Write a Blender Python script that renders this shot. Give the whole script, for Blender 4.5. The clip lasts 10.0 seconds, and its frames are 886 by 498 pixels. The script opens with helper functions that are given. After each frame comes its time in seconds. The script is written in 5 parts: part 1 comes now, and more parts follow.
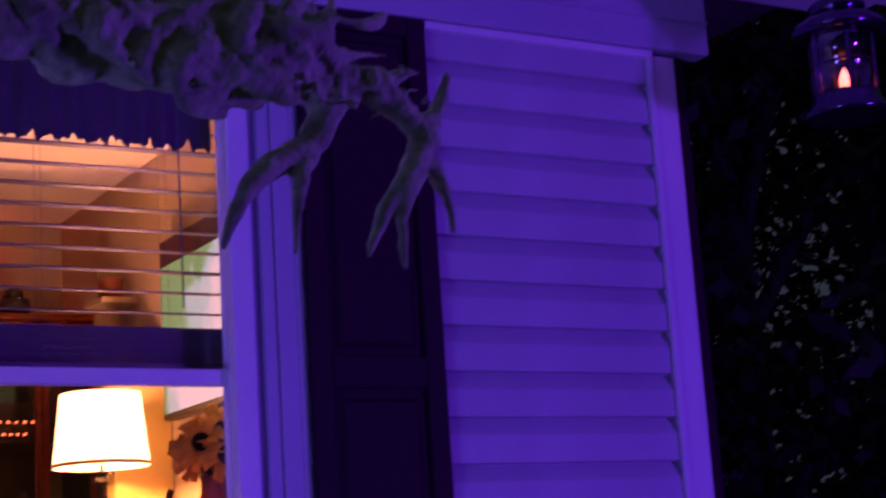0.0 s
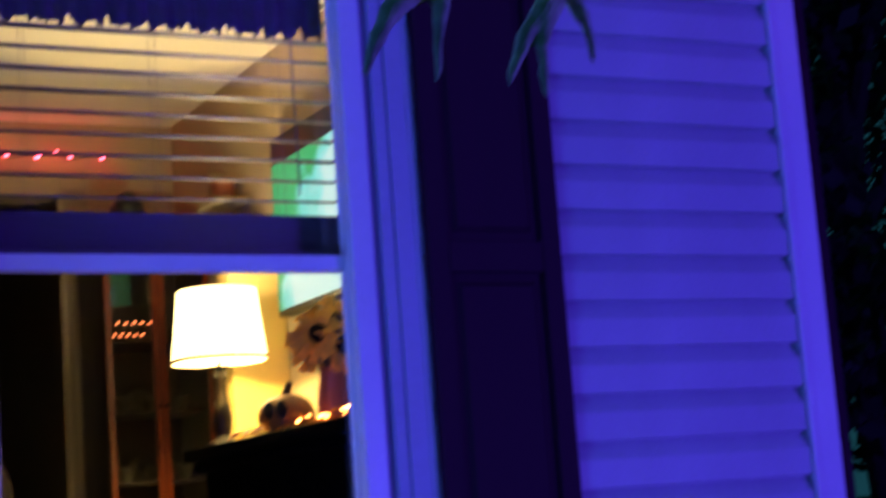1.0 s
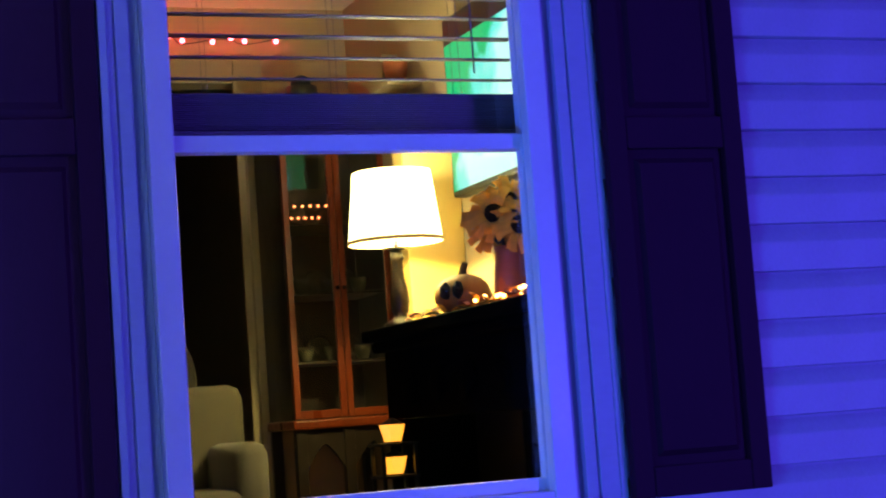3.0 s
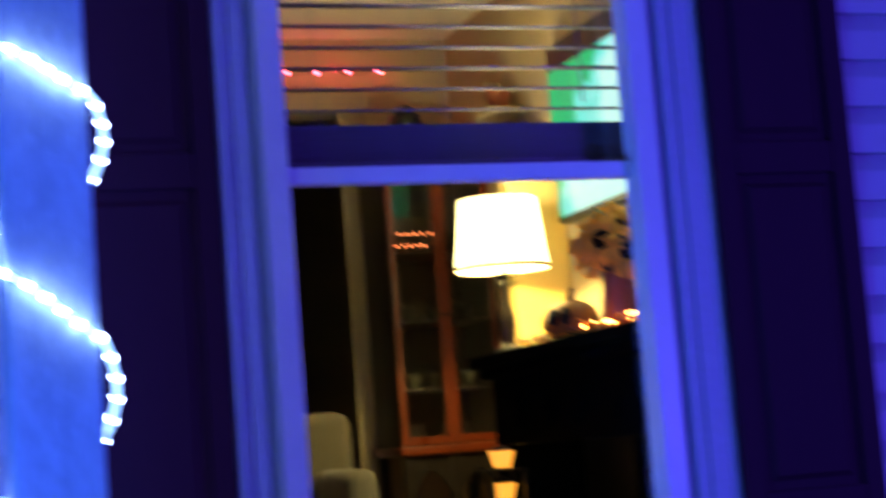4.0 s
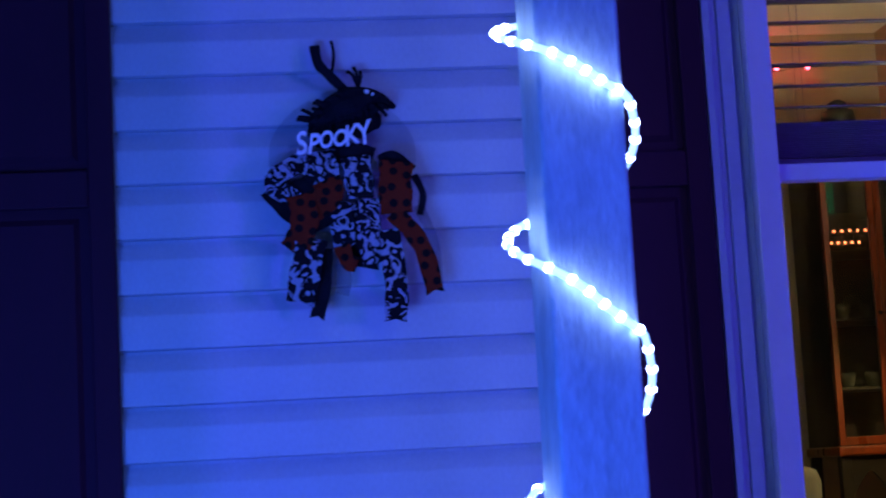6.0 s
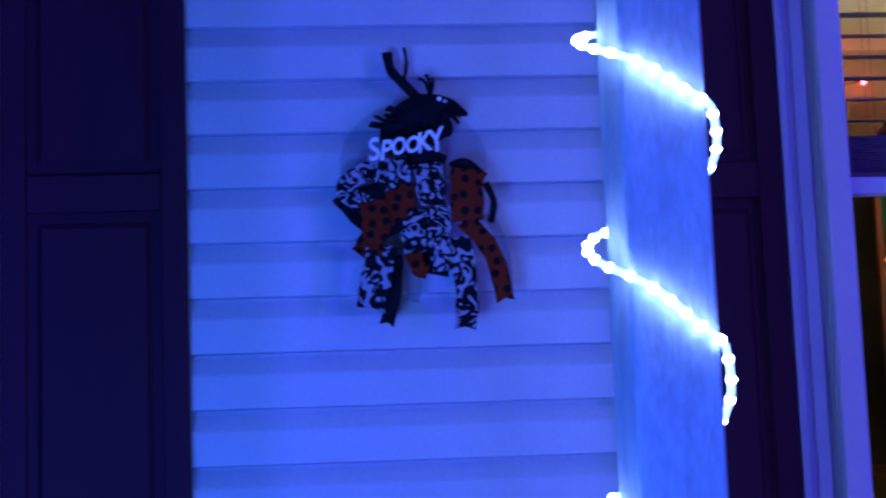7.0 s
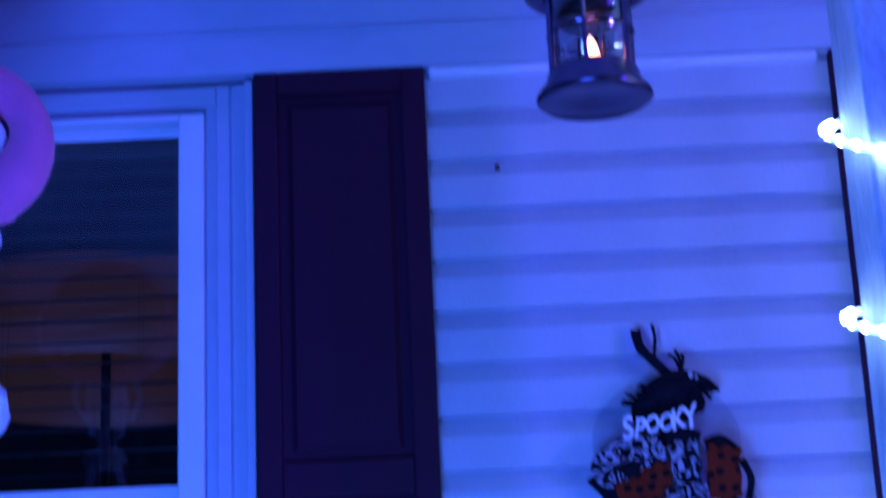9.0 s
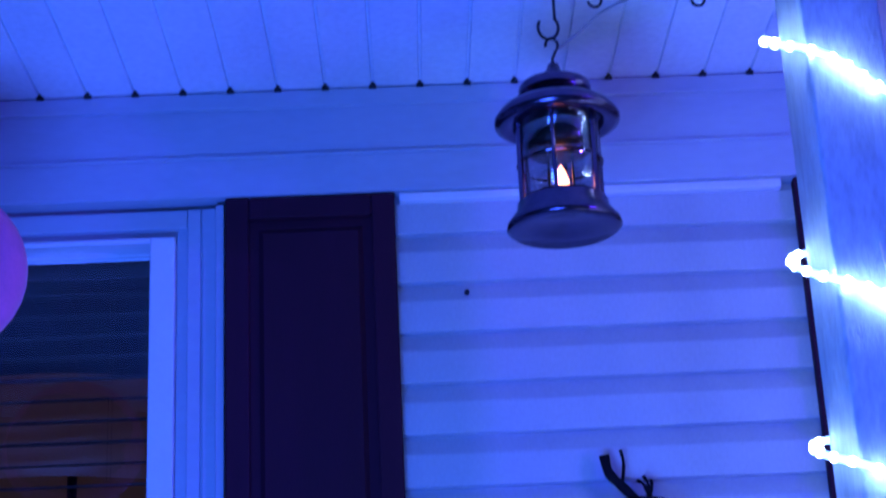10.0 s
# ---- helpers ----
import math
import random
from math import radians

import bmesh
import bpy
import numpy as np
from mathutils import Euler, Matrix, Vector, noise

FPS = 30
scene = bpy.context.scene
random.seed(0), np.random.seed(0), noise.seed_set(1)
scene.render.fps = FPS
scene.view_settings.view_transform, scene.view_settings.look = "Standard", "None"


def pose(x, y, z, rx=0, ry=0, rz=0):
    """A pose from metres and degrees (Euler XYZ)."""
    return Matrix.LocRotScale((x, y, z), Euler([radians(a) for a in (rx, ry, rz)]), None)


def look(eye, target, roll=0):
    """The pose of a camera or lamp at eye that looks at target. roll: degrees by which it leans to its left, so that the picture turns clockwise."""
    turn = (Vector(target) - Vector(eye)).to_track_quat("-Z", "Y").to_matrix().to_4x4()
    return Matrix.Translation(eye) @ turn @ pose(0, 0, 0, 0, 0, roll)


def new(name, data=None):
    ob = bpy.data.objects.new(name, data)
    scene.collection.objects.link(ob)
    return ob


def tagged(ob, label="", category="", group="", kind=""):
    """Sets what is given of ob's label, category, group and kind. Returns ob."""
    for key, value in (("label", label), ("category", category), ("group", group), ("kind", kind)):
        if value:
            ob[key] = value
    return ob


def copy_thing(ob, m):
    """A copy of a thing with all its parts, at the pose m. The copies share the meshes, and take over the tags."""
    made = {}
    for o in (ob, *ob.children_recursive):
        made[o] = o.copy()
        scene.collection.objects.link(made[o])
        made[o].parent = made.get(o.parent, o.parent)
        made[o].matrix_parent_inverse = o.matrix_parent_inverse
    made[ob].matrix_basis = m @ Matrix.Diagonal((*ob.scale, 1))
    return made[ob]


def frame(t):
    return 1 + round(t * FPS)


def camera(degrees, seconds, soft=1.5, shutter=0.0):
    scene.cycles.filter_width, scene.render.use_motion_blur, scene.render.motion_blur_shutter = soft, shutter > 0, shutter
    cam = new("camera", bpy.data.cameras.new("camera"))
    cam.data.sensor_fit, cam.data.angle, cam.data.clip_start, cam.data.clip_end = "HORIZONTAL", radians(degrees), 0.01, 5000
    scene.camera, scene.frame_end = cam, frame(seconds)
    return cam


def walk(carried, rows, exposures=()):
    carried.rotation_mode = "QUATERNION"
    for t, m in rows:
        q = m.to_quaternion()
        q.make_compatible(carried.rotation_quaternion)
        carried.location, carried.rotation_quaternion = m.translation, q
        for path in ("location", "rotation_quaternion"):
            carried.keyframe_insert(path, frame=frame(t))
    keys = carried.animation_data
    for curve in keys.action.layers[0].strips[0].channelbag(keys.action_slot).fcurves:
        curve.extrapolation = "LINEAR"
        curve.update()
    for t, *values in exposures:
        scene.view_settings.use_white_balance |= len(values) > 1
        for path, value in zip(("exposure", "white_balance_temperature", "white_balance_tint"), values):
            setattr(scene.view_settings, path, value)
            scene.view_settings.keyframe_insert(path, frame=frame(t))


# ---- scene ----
cam = camera(29.1, 10.0, soft=2.0, shutter=1.0)
PATH = [
    (0, (-1.156, -3.585, 0.737), (-0.154, -1.902, 1.14), -3.7),
    (0.5, (-1.169, -3.563, 0.713), (-0.205, -1.851, 1.087), -4.2),
    (1, (-1.185, -3.549, 0.665), (-0.282, -1.793, 0.98), -4.2),
    (1.5, (-1.165, -3.531, 0.681), (-0.328, -1.732, 0.936), -4.7),
    (2, (-1.163, -3.531, 0.672), (-0.376, -1.709, 0.919), -4.5),
    (2.5, (-1.172, -3.521, 0.659), (-0.419, -1.682, 0.887), -4.2),
    (2.7, (-1.18, -3.518, 0.655), (-0.444, -1.668, 0.85), -4.0),
    (3.8, (-1.194, -3.525, 0.662), (-0.541, -1.646, 0.873), -4.3),
    (4, (-1.235, -3.537, 0.663), (-0.618, -1.648, 0.895), -4.4),
    (4.5, (-1.339, -3.468, 0.628), (-0.808, -1.559, 0.905), -5.7),
    (5, (-1.431, -3.538, 0.669), (-1.051, -1.594, 0.945), -2.9),
    (5.5, (-1.481, -3.527, 0.672), (-1.216, -1.562, 0.933), -3.4),
    (6, (-1.538, -3.532, 0.668), (-1.321, -1.56, 0.926), -3.1),
    (6.2, (-1.56, -3.541, 0.659), (-1.334, -1.572, 0.93), -2.8),
    (7.3, (-1.633, -3.514, 0.66), (-1.474, -1.54, 0.938), -2.4),
    (7.5, (-1.642, -3.515, 0.662), (-1.497, -1.542, 0.957), -2.9),
    (8, (-1.693, -3.508, 0.667), (-1.557, -1.543, 1.016), -2.5),
    (8.5, (-1.722, -3.53, 0.688), (-1.699, -1.586, 1.157), -3.0),
    (9, (-1.784, -3.532, 0.729), (-1.791, -1.614, 1.295), -2.5),
    (9.5, (-1.802, -3.542, 0.736), (-1.769, -1.65, 1.383), -2.2),
    (10, (-1.8, -3.563, 0.75), (-1.757, -1.685, 1.438), -2.7),
]
walk(cam, [(t, look(eye, target, roll)) for t, eye, target, roll in PATH],
     exposures=[(0, -0.78, 9800, 135), (0.4, -0.68, 8900, 95), (0.7, -0.5, 7400, 40), (1.0, -0.3, 6800, 16), (1.5, 0.0, 6500, 0), (2.5, 0.05, 6400, -5), (4, -0.1, 6400, 0), (4.5, -0.46, 6200, 6), (5, -0.65, 6000, 9), (6, -0.4, 6000, 8), (7.5, 0.15, 6100, 4), (8.5, 0.35, 6200, 2), (10, 0.45, 6200, -1)])

# ---- world and large lights ----
world = bpy.data.worlds.new("night_sky")
scene.world = world
world.use_nodes = True
world.node_tree.nodes["Background"].inputs["Color"].default_value = (0.05, 0.44, 0.62, 1)
world.node_tree.nodes["Background"].inputs["Strength"].default_value = 0.12


def lamp(name, kind, m, energy, colour, **more):
    data = bpy.data.lights.new(name, kind)
    data.energy, data.color = energy, colour
    for key, value in more.items():
        if key == "radius":
            data.shadow_soft_size = value
        elif key == "cone":
            data.spot_size = radians(value)
        elif key == "blend":
            data.spot_blend = value
    ob = new(name, data)
    ob.matrix_world = m
    return ob


# Two coloured flood lights on the lawn, aimed at the porch.
lamp("flood_light_blue", "SPOT", look((-2.2, -2.2, 0.12), (-1.9, 0, 1.45)), 270, (0.045, 0.135, 1.0), radius=0.45, cone=150, blend=0.6)
lamp("flood_light_violet", "SPOT", look((2.55, -3.5, 0.75), (0.2, 0, 1.3)), 430, (0.092, 0.038, 1.0), radius=0.15, cone=130, blend=1.0)


# ---- materials ----
def node_material(name, base, rough=0.6, metal=0.0, vary=0.15, scale=8.0, fine=60.0, bump=0.15, depth=0.002, random_amount=0.0, stretch=(1, 1, 1), sheen=0.0, gloss=0.5):
    mat = bpy.data.materials.new(name)
    mat.use_nodes = True
    nt = mat.node_tree
    n, l = nt.nodes, nt.links
    bsdf = n["Principled BSDF"]
    coord = n.new("ShaderNodeTexCoord")
    mapping = n.new("ShaderNodeMapping")
    mapping.inputs["Scale"].default_value = stretch
    l.new(coord.outputs["Object"], mapping.inputs["Vector"])
    big, small = n.new("ShaderNodeTexNoise"), n.new("ShaderNodeTexNoise")
    big.inputs["Scale"].default_value, small.inputs["Scale"].default_value = scale, fine
    big.inputs["Detail"].default_value = small.inputs["Detail"].default_value = 5
    for t in (big, small):
        l.new(mapping.outputs["Vector"], t.inputs["Vector"])
    ramp = n.new("ShaderNodeMapRange")
    ramp.inputs["From Min"].default_value, ramp.inputs["From Max"].default_value = 0.3, 0.7
    ramp.inputs["To Min"].default_value, ramp.inputs["To Max"].default_value = 1 - vary, 1 + vary
    add = n.new("ShaderNodeMath")
    add.operation = "MULTIPLY_ADD"
    add.inputs[1].default_value = 0.35
    l.new(small.outputs["Fac"], add.inputs[0])
    half = n.new("ShaderNodeMath")
    half.operation = "MULTIPLY"
    half.inputs[1].default_value = 0.65
    l.new(big.outputs["Fac"], half.inputs[0])
    l.new(half.outputs[0], add.inputs[2])
    l.new(add.outputs[0], ramp.inputs["Value"])
    factor = ramp.outputs["Result"]
    if random_amount:
        info = n.new("ShaderNodeObjectInfo")
        r = n.new("ShaderNodeMapRange")
        r.inputs["To Min"].default_value, r.inputs["To Max"].default_value = 1 - random_amount, 1 + random_amount
        l.new(info.outputs["Random"], r.inputs["Value"])
        m = n.new("ShaderNodeMath")
        m.operation = "MULTIPLY"
        l.new(factor, m.inputs[0])
        l.new(r.outputs["Result"], m.inputs[1])
        factor = m.outputs[0]
    mul = n.new("ShaderNodeVectorMath")
    mul.operation = "SCALE"
    mul.inputs[0].default_value = base
    l.new(factor, mul.inputs["Scale"])
    l.new(mul.outputs["Vector"], bsdf.inputs["Base Color"])
    rr = n.new("ShaderNodeMapRange")
    rr.inputs["To Min"].default_value, rr.inputs["To Max"].default_value = max(0.02, rough - 0.12), min(1, rough + 0.12)
    l.new(big.outputs["Fac"], rr.inputs["Value"])
    l.new(rr.outputs["Result"], bsdf.inputs["Roughness"])
    bsdf.inputs["Metallic"].default_value = metal
    bsdf.inputs["Specular IOR Level"].default_value = gloss
    bsdf.inputs["Sheen Weight"].default_value = sheen
    if bump:
        bm_node = n.new("ShaderNodeBump")
        bm_node.inputs["Strength"].default_value, bm_node.inputs["Distance"].default_value = bump, depth
        l.new(small.outputs["Fac"], bm_node.inputs["Height"])
        l.new(bm_node.outputs["Normal"], bsdf.inputs["Normal"])
    return mat


def glow_material(name, colour, strength, base=(0.8, 0.8, 0.8)):
    mat = bpy.data.materials.new(name)
    mat.use_nodes = True
    b = mat.node_tree.nodes["Principled BSDF"]
    b.inputs["Base Color"].default_value = (*base, 1)
    b.inputs["Emission Color"].default_value = (*colour, 1)
    b.inputs["Emission Strength"].default_value = strength
    return mat


def glass_material(name, tint=(1, 1, 1), rough=0.0):
    mat = bpy.data.materials.new(name)
    mat.use_nodes = True
    b = mat.node_tree.nodes["Principled BSDF"]
    b.inputs["Base Color"].default_value = (*tint, 1)
    b.inputs["Transmission Weight"].default_value = 1
    b.inputs["Roughness"].default_value = rough
    b.inputs["IOR"].default_value = 1.45
    return mat


def thin_glass(name):
    """A thin curved glass: clear, with a faint reflection."""
    mat = bpy.data.materials.new(name)
    mat.use_nodes = True
    n, l = mat.node_tree.nodes, mat.node_tree.links
    n.remove(n["Principled BSDF"])
    clear, shine, mix = n.new("ShaderNodeBsdfTransparent"), n.new("ShaderNodeBsdfGlossy"), n.new("ShaderNodeMixShader")
    clear.inputs["Color"].default_value = (0.93, 0.93, 0.95, 1)
    shine.inputs["Roughness"].default_value = 0.06
    mix.inputs["Fac"].default_value = 0.20
    l.new(clear.outputs["BSDF"], mix.inputs[1])
    l.new(shine.outputs["BSDF"], mix.inputs[2])
    l.new(mix.outputs["Shader"], n["Material Output"].inputs["Surface"])
    return mat


def printed_material(name, ground, ink, kind, scale, size, rough=0.8):
    """Woven ribbon with a print: round dots, or loose scrolls."""
    mat = bpy.data.materials.new(name)
    mat.use_nodes = True
    n, l = mat.node_tree.nodes, mat.node_tree.links
    b = n["Principled BSDF"]
    coord = n.new("ShaderNodeTexCoord")
    sep, flat = n.new("ShaderNodeSeparateXYZ"), n.new("ShaderNodeCombineXYZ")
    l.new(coord.outputs["Object"], sep.inputs["Vector"])
    l.new(sep.outputs["X"], flat.inputs["X"])
    l.new(sep.outputs["Z"], flat.inputs["Y"])
    step = n.new("ShaderNodeMath")
    step.inputs[1].default_value = size
    if kind == "dots":
        tex = n.new("ShaderNodeTexVoronoi")
        tex.voronoi_dimensions = "2D"
        tex.inputs["Randomness"].default_value = 0.45
        step.operation = "LESS_THAN"
        l.new(tex.outputs["Distance"], step.inputs[0])
    else:
        tex = n.new("ShaderNodeTexNoise")
        tex.noise_dimensions = "2D"
        tex.inputs["Detail"].default_value, tex.inputs["Distortion"].default_value = 1.2, 1.6
        step.operation = "GREATER_THAN"
        l.new(tex.outputs["Fac"], step.inputs[0])
    tex.inputs["Scale"].default_value = scale
    l.new(flat.outputs["Vector"], tex.inputs["Vector"])
    mix = n.new("ShaderNodeMix")
    mix.data_type = "RGBA"
    mix.inputs["A"].default_value, mix.inputs["B"].default_value = (*ground, 1), (*ink, 1)
    l.new(step.outputs[0], mix.inputs["Factor"])
    weave = n.new("ShaderNodeTexNoise")
    weave.inputs["Scale"].default_value = 260
    l.new(coord.outputs["Object"], weave.inputs["Vector"])
    vary = n.new("ShaderNodeMapRange")
    vary.inputs["To Min"].default_value, vary.inputs["To Max"].default_value = 0.7, 1.25
    l.new(weave.outputs["Fac"], vary.inputs["Value"])
    tone = n.new("ShaderNodeVectorMath")
    tone.operation = "SCALE"
    l.new(mix.outputs["Result"], tone.inputs[0])
    l.new(vary.outputs["Result"], tone.inputs["Scale"])
    l.new(tone.outputs["Vector"], b.inputs["Base Color"])
    b.inputs["Roughness"].default_value = rough
    b.inputs["Specular IOR Level"].default_value = 0.08
    return mat


def sheer_material(name, base, cover):
    """Thin open netting that lets most light through."""
    mat = bpy.data.materials.new(name)
    mat.use_nodes = True
    n, l = mat.node_tree.nodes, mat.node_tree.links
    b = n["Principled BSDF"]
    b.inputs["Base Color"].default_value = (*base, 1)
    b.inputs["Roughness"].default_value = 0.9
    clear, mix = n.new("ShaderNodeBsdfTransparent"), n.new("ShaderNodeMixShader")
    grain = n.new("ShaderNodeTexNoise")
    grain.inputs["Scale"].default_value = 90
    rng = n.new("ShaderNodeMapRange")
    rng.inputs["To Min"].default_value, rng.inputs["To Max"].default_value = cover * 0.5, cover * 1.5
    l.new(grain.outputs["Fac"], rng.inputs["Value"])
    l.new(rng.outputs["Result"], mix.inputs["Fac"])
    l.new(clear.outputs["BSDF"], mix.inputs[1])
    l.new(b.outputs["BSDF"], mix.inputs[2])
    l.new(mix.outputs["Shader"], n["Material Output"].inputs["Surface"])
    return mat


VINYL = node_material("vinyl_siding", (0.50, 0.52, 0.56), rough=0.5, vary=0.13, scale=3.5, fine=110, bump=0.14, random_amount=0.04, stretch=(1.3, 1, 0.8))
TRIM = node_material("white_vinyl_trim", (0.80, 0.80, 0.82), rough=0.45, vary=0.06, scale=4, fine=80, bump=0.08)
FRIEZE = node_material("painted_frieze", (0.46, 0.50, 0.56), rough=0.55, vary=0.10, scale=2.2, fine=50, bump=0.15, stretch=(0.5, 1, 1.5))
SOFFIT = node_material("soffit_vinyl", (0.82, 0.83, 0.86), rough=0.45, vary=0.16, scale=2.4, fine=60, bump=0.1)
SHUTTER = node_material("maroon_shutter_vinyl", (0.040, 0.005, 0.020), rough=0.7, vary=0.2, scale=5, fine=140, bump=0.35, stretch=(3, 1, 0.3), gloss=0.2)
SASH = node_material("white_window_vinyl", (0.78, 0.78, 0.80), rough=0.35, vary=0.05, scale=6, fine=70, bump=0.06)
PANE = glass_material("window_pane_glass")
LANTERN_GLASS = thin_glass("lantern_glass")
POSTWOOD = node_material("weathered_painted_post", (0.42, 0.53, 0.55), rough=0.7, vary=0.38, scale=10, fine=120, bump=0.6, depth=0.004, stretch=(1, 1, 0.30))
DARKSTONE = node_material("porch_deck_boards", (0.16, 0.14, 0.12), rough=0.75, vary=0.25, scale=6, fine=60, bump=0.4)
LAWN = node_material("night_lawn", (0.05, 0.07, 0.03), rough=0.95, vary=0.5, scale=4, fine=45, bump=0.9, depth=0.02)
BARK = node_material("tree_bark", (0.07, 0.055, 0.045), rough=0.9, vary=0.4, scale=7, fine=40, bump=0.9, depth=0.02)
LEAF = node_material("dark_leaf", (0.022, 0.036, 0.016), rough=0.6, vary=0.4, scale=3, fine=20, bump=0.0)
INWALL = node_material("tan_painted_wall", (0.46, 0.36, 0.22), rough=0.85, vary=0.06, scale=3, fine=150, bump=0.2)
INCEIL = node_material("cream_ceiling_paint", (0.88, 0.84, 0.68), rough=0.9, vary=0.05, scale=3, fine=120, bump=0.2)
INFLOOR = node_material("oak_floor", (0.25, 0.14, 0.07), rough=0.45, vary=0.3, scale=6, fine=60, bump=0.2, stretch=(1, 0.1, 1))
CASING = node_material("cream_door_casing", (0.33, 0.27, 0.17), rough=0.5, vary=0.06, scale=5, fine=60, bump=0.08)
# the lamp's yellow glow on the wall, put into a base colour
LAMPLIT = node_material("lamplit_yellow_paint", (0.62, 0.45, 0.14), rough=0.6, vary=0.08, scale=4, fine=80, bump=0.1)
CHERRY = node_material("cherry_cabinet_wood", (0.16, 0.025, 0.004), rough=0.3, vary=0.35, scale=9, fine=70, bump=0.15, stretch=(1, 1, 0.1))
BLACKWOOD = node_material("black_painted_mantel", (0.0022, 0.0018, 0.0016), rough=0.85, vary=0.4, scale=12, fine=80, bump=0.4, gloss=0.02)
BLACK = node_material("black_plastic", (0.010, 0.010, 0.012), rough=0.4, vary=0.3, scale=10, fine=80, bump=0.1)
FEATHER = node_material("black_glitter_feather", (0.008, 0.008, 0.012), rough=0.8, vary=0.5, scale=30, fine=200, bump=0.8, gloss=0.06)
SLAT = node_material("wood_blind_slat", (0.085, 0.07, 0.07), rough=0.5, vary=0.15, scale=8, fine=90, bump=0.1, stretch=(0.1, 1, 1))
# the slat wood again, darkened to stand in for shade in the unlit window
SHADEDSLAT = node_material("shaded_blind_slat", (0.012, 0.008, 0.007), rough=0.6, vary=0.2, scale=8, fine=90, bump=0.1, stretch=(0.1, 1, 1), gloss=0.25)
VALANCE = node_material("dark_valance_fabric", (0.018, 0.010, 0.014), rough=0.95, vary=0.25, scale=20, fine=180, bump=0.4)
UPHOL = node_material("beige_upholstery", (0.10, 0.086, 0.062), rough=0.95, vary=0.12, scale=9, fine=200, bump=0.5, sheen=0.2)
BRONZE = node_material("dark_bronze_metal", (0.11, 0.08, 0.14), rough=0.18, metal=0.9, vary=0.3, scale=18, fine=90, bump=0.15)
BRASSDARK = node_material("dark_wood_and_shade", (0.016, 0.010, 0.006), rough=0.35, vary=0.3, scale=14, fine=80, bump=0.1)
GREYWIRE = node_material("grey_cord", (0.30, 0.30, 0.32), rough=0.6, vary=0.1)
MOSS = node_material("grey_green_creature_foam", (0.50, 0.72, 0.38), rough=0.9, vary=0.5, scale=22, fine=90, bump=0.9, depth=0.006)
BONE = node_material("white_bone_plastic", (0.72, 0.74, 0.76), rough=0.55, vary=0.2, scale=25, fine=90, bump=0.3)
PINK = node_material("pink_felt", (0.86, 0.13, 0.34), rough=0.95, vary=0.12, scale=14, fine=160, bump=0.5, sheen=0.3)
MAROONFELT = node_material("maroon_felt", (0.10, 0.01, 0.04), rough=0.95, vary=0.2, scale=14, fine=160, bump=0.5)
PUMPKIN = node_material("carved_pumpkin_orange", (0.45, 0.18, 0.03), rough=0.6, vary=0.25, scale=12, fine=80, bump=0.3)
STEM = node_material("dry_stem", (0.12, 0.09, 0.04), rough=0.9, vary=0.3)
PETAL = node_material("sunflower_petal", (0.85, 0.36, 0.03), rough=0.8, vary=0.25, scale=25, fine=120, bump=0.3, random_amount=0.25)
SEED = node_material("sunflower_seed_head", (0.03, 0.016, 0.008), rough=0.95, vary=0.4, scale=60, fine=200, bump=0.9, gloss=0.05)
VASE = node_material("terracotta_red_vase", (0.36, 0.10, 0.05), rough=0.5, vary=0.15)
CHINA = node_material("olive_grey_china", (0.06, 0.06, 0.045), rough=0.25, vary=0.06)
# near black: the missing light of the unlit rooms is in this colour
SHADOWROOM = node_material("darkened_room_paint", (0.022, 0.011, 0.007), rough=0.9, vary=0.08, scale=3)
SCRIPT = node_material("white_script_letters", (0.80, 0.80, 0.82), rough=0.4, vary=0.05)
RIB_WHITE = printed_material("black_ribbon_with_white_print", (0.006, 0.006, 0.010), (0.32, 0.33, 0.40), "scrolls", 44, 0.54)
RIB_ORANGE = printed_material("orange_ribbon_with_black_dots", (0.16, 0.018, 0.006), (0.010, 0.006, 0.006), "dots", 36, 0.30)
SHEER = sheer_material("sheer_black_tulle", (0.05, 0.04, 0.10), 0.20)
RED_BULB = glow_material("red_fairy_bulb", (1.0, 0.05, 0.09), 26)
WARM_BULB = glow_material("orange_fairy_bulb", (1.0, 0.32, 0.06), 30)
FLAME = glow_material("amber_led_flame", (1.0, 0.26, 0.13), 12)
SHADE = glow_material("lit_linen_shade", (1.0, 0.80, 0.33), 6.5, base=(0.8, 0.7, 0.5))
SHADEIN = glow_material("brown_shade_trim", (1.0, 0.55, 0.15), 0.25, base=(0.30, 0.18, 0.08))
LED = glow_material("cool_white_led", (0.42, 0.54, 1.0), 28)
TUBE = glow_material("milky_rope_tube", (0.30, 0.50, 1.0), 3.0)


# ---- mesh helpers ----
def mesh_of(bm, name, materials, smooth=False):
    me = bpy.data.meshes.new(name)
    bmesh.ops.recalc_face_normals(bm, faces=bm.faces)
    bm.to_mesh(me)
    bm.free()
    for m in materials if isinstance(materials, (list, tuple)) else [materials]:
        me.materials.append(m)
    if smooth:
        me.polygons.foreach_set("use_smooth", [True] * len(me.polygons))
    return me


def part(name, bm, material, parent=None, label="", smooth=False):
    ob = new(name, mesh_of(bm, name, material, smooth))
    if parent is not None:
        ob.parent = parent
    if label:
        ob["label"] = label
    return ob


def thing(name, at, label, category, group="", kind=""):
    ob = new(name)
    ob.location = at
    ob.empty_display_size = 0.1
    return tagged(ob, label, category, group, kind)


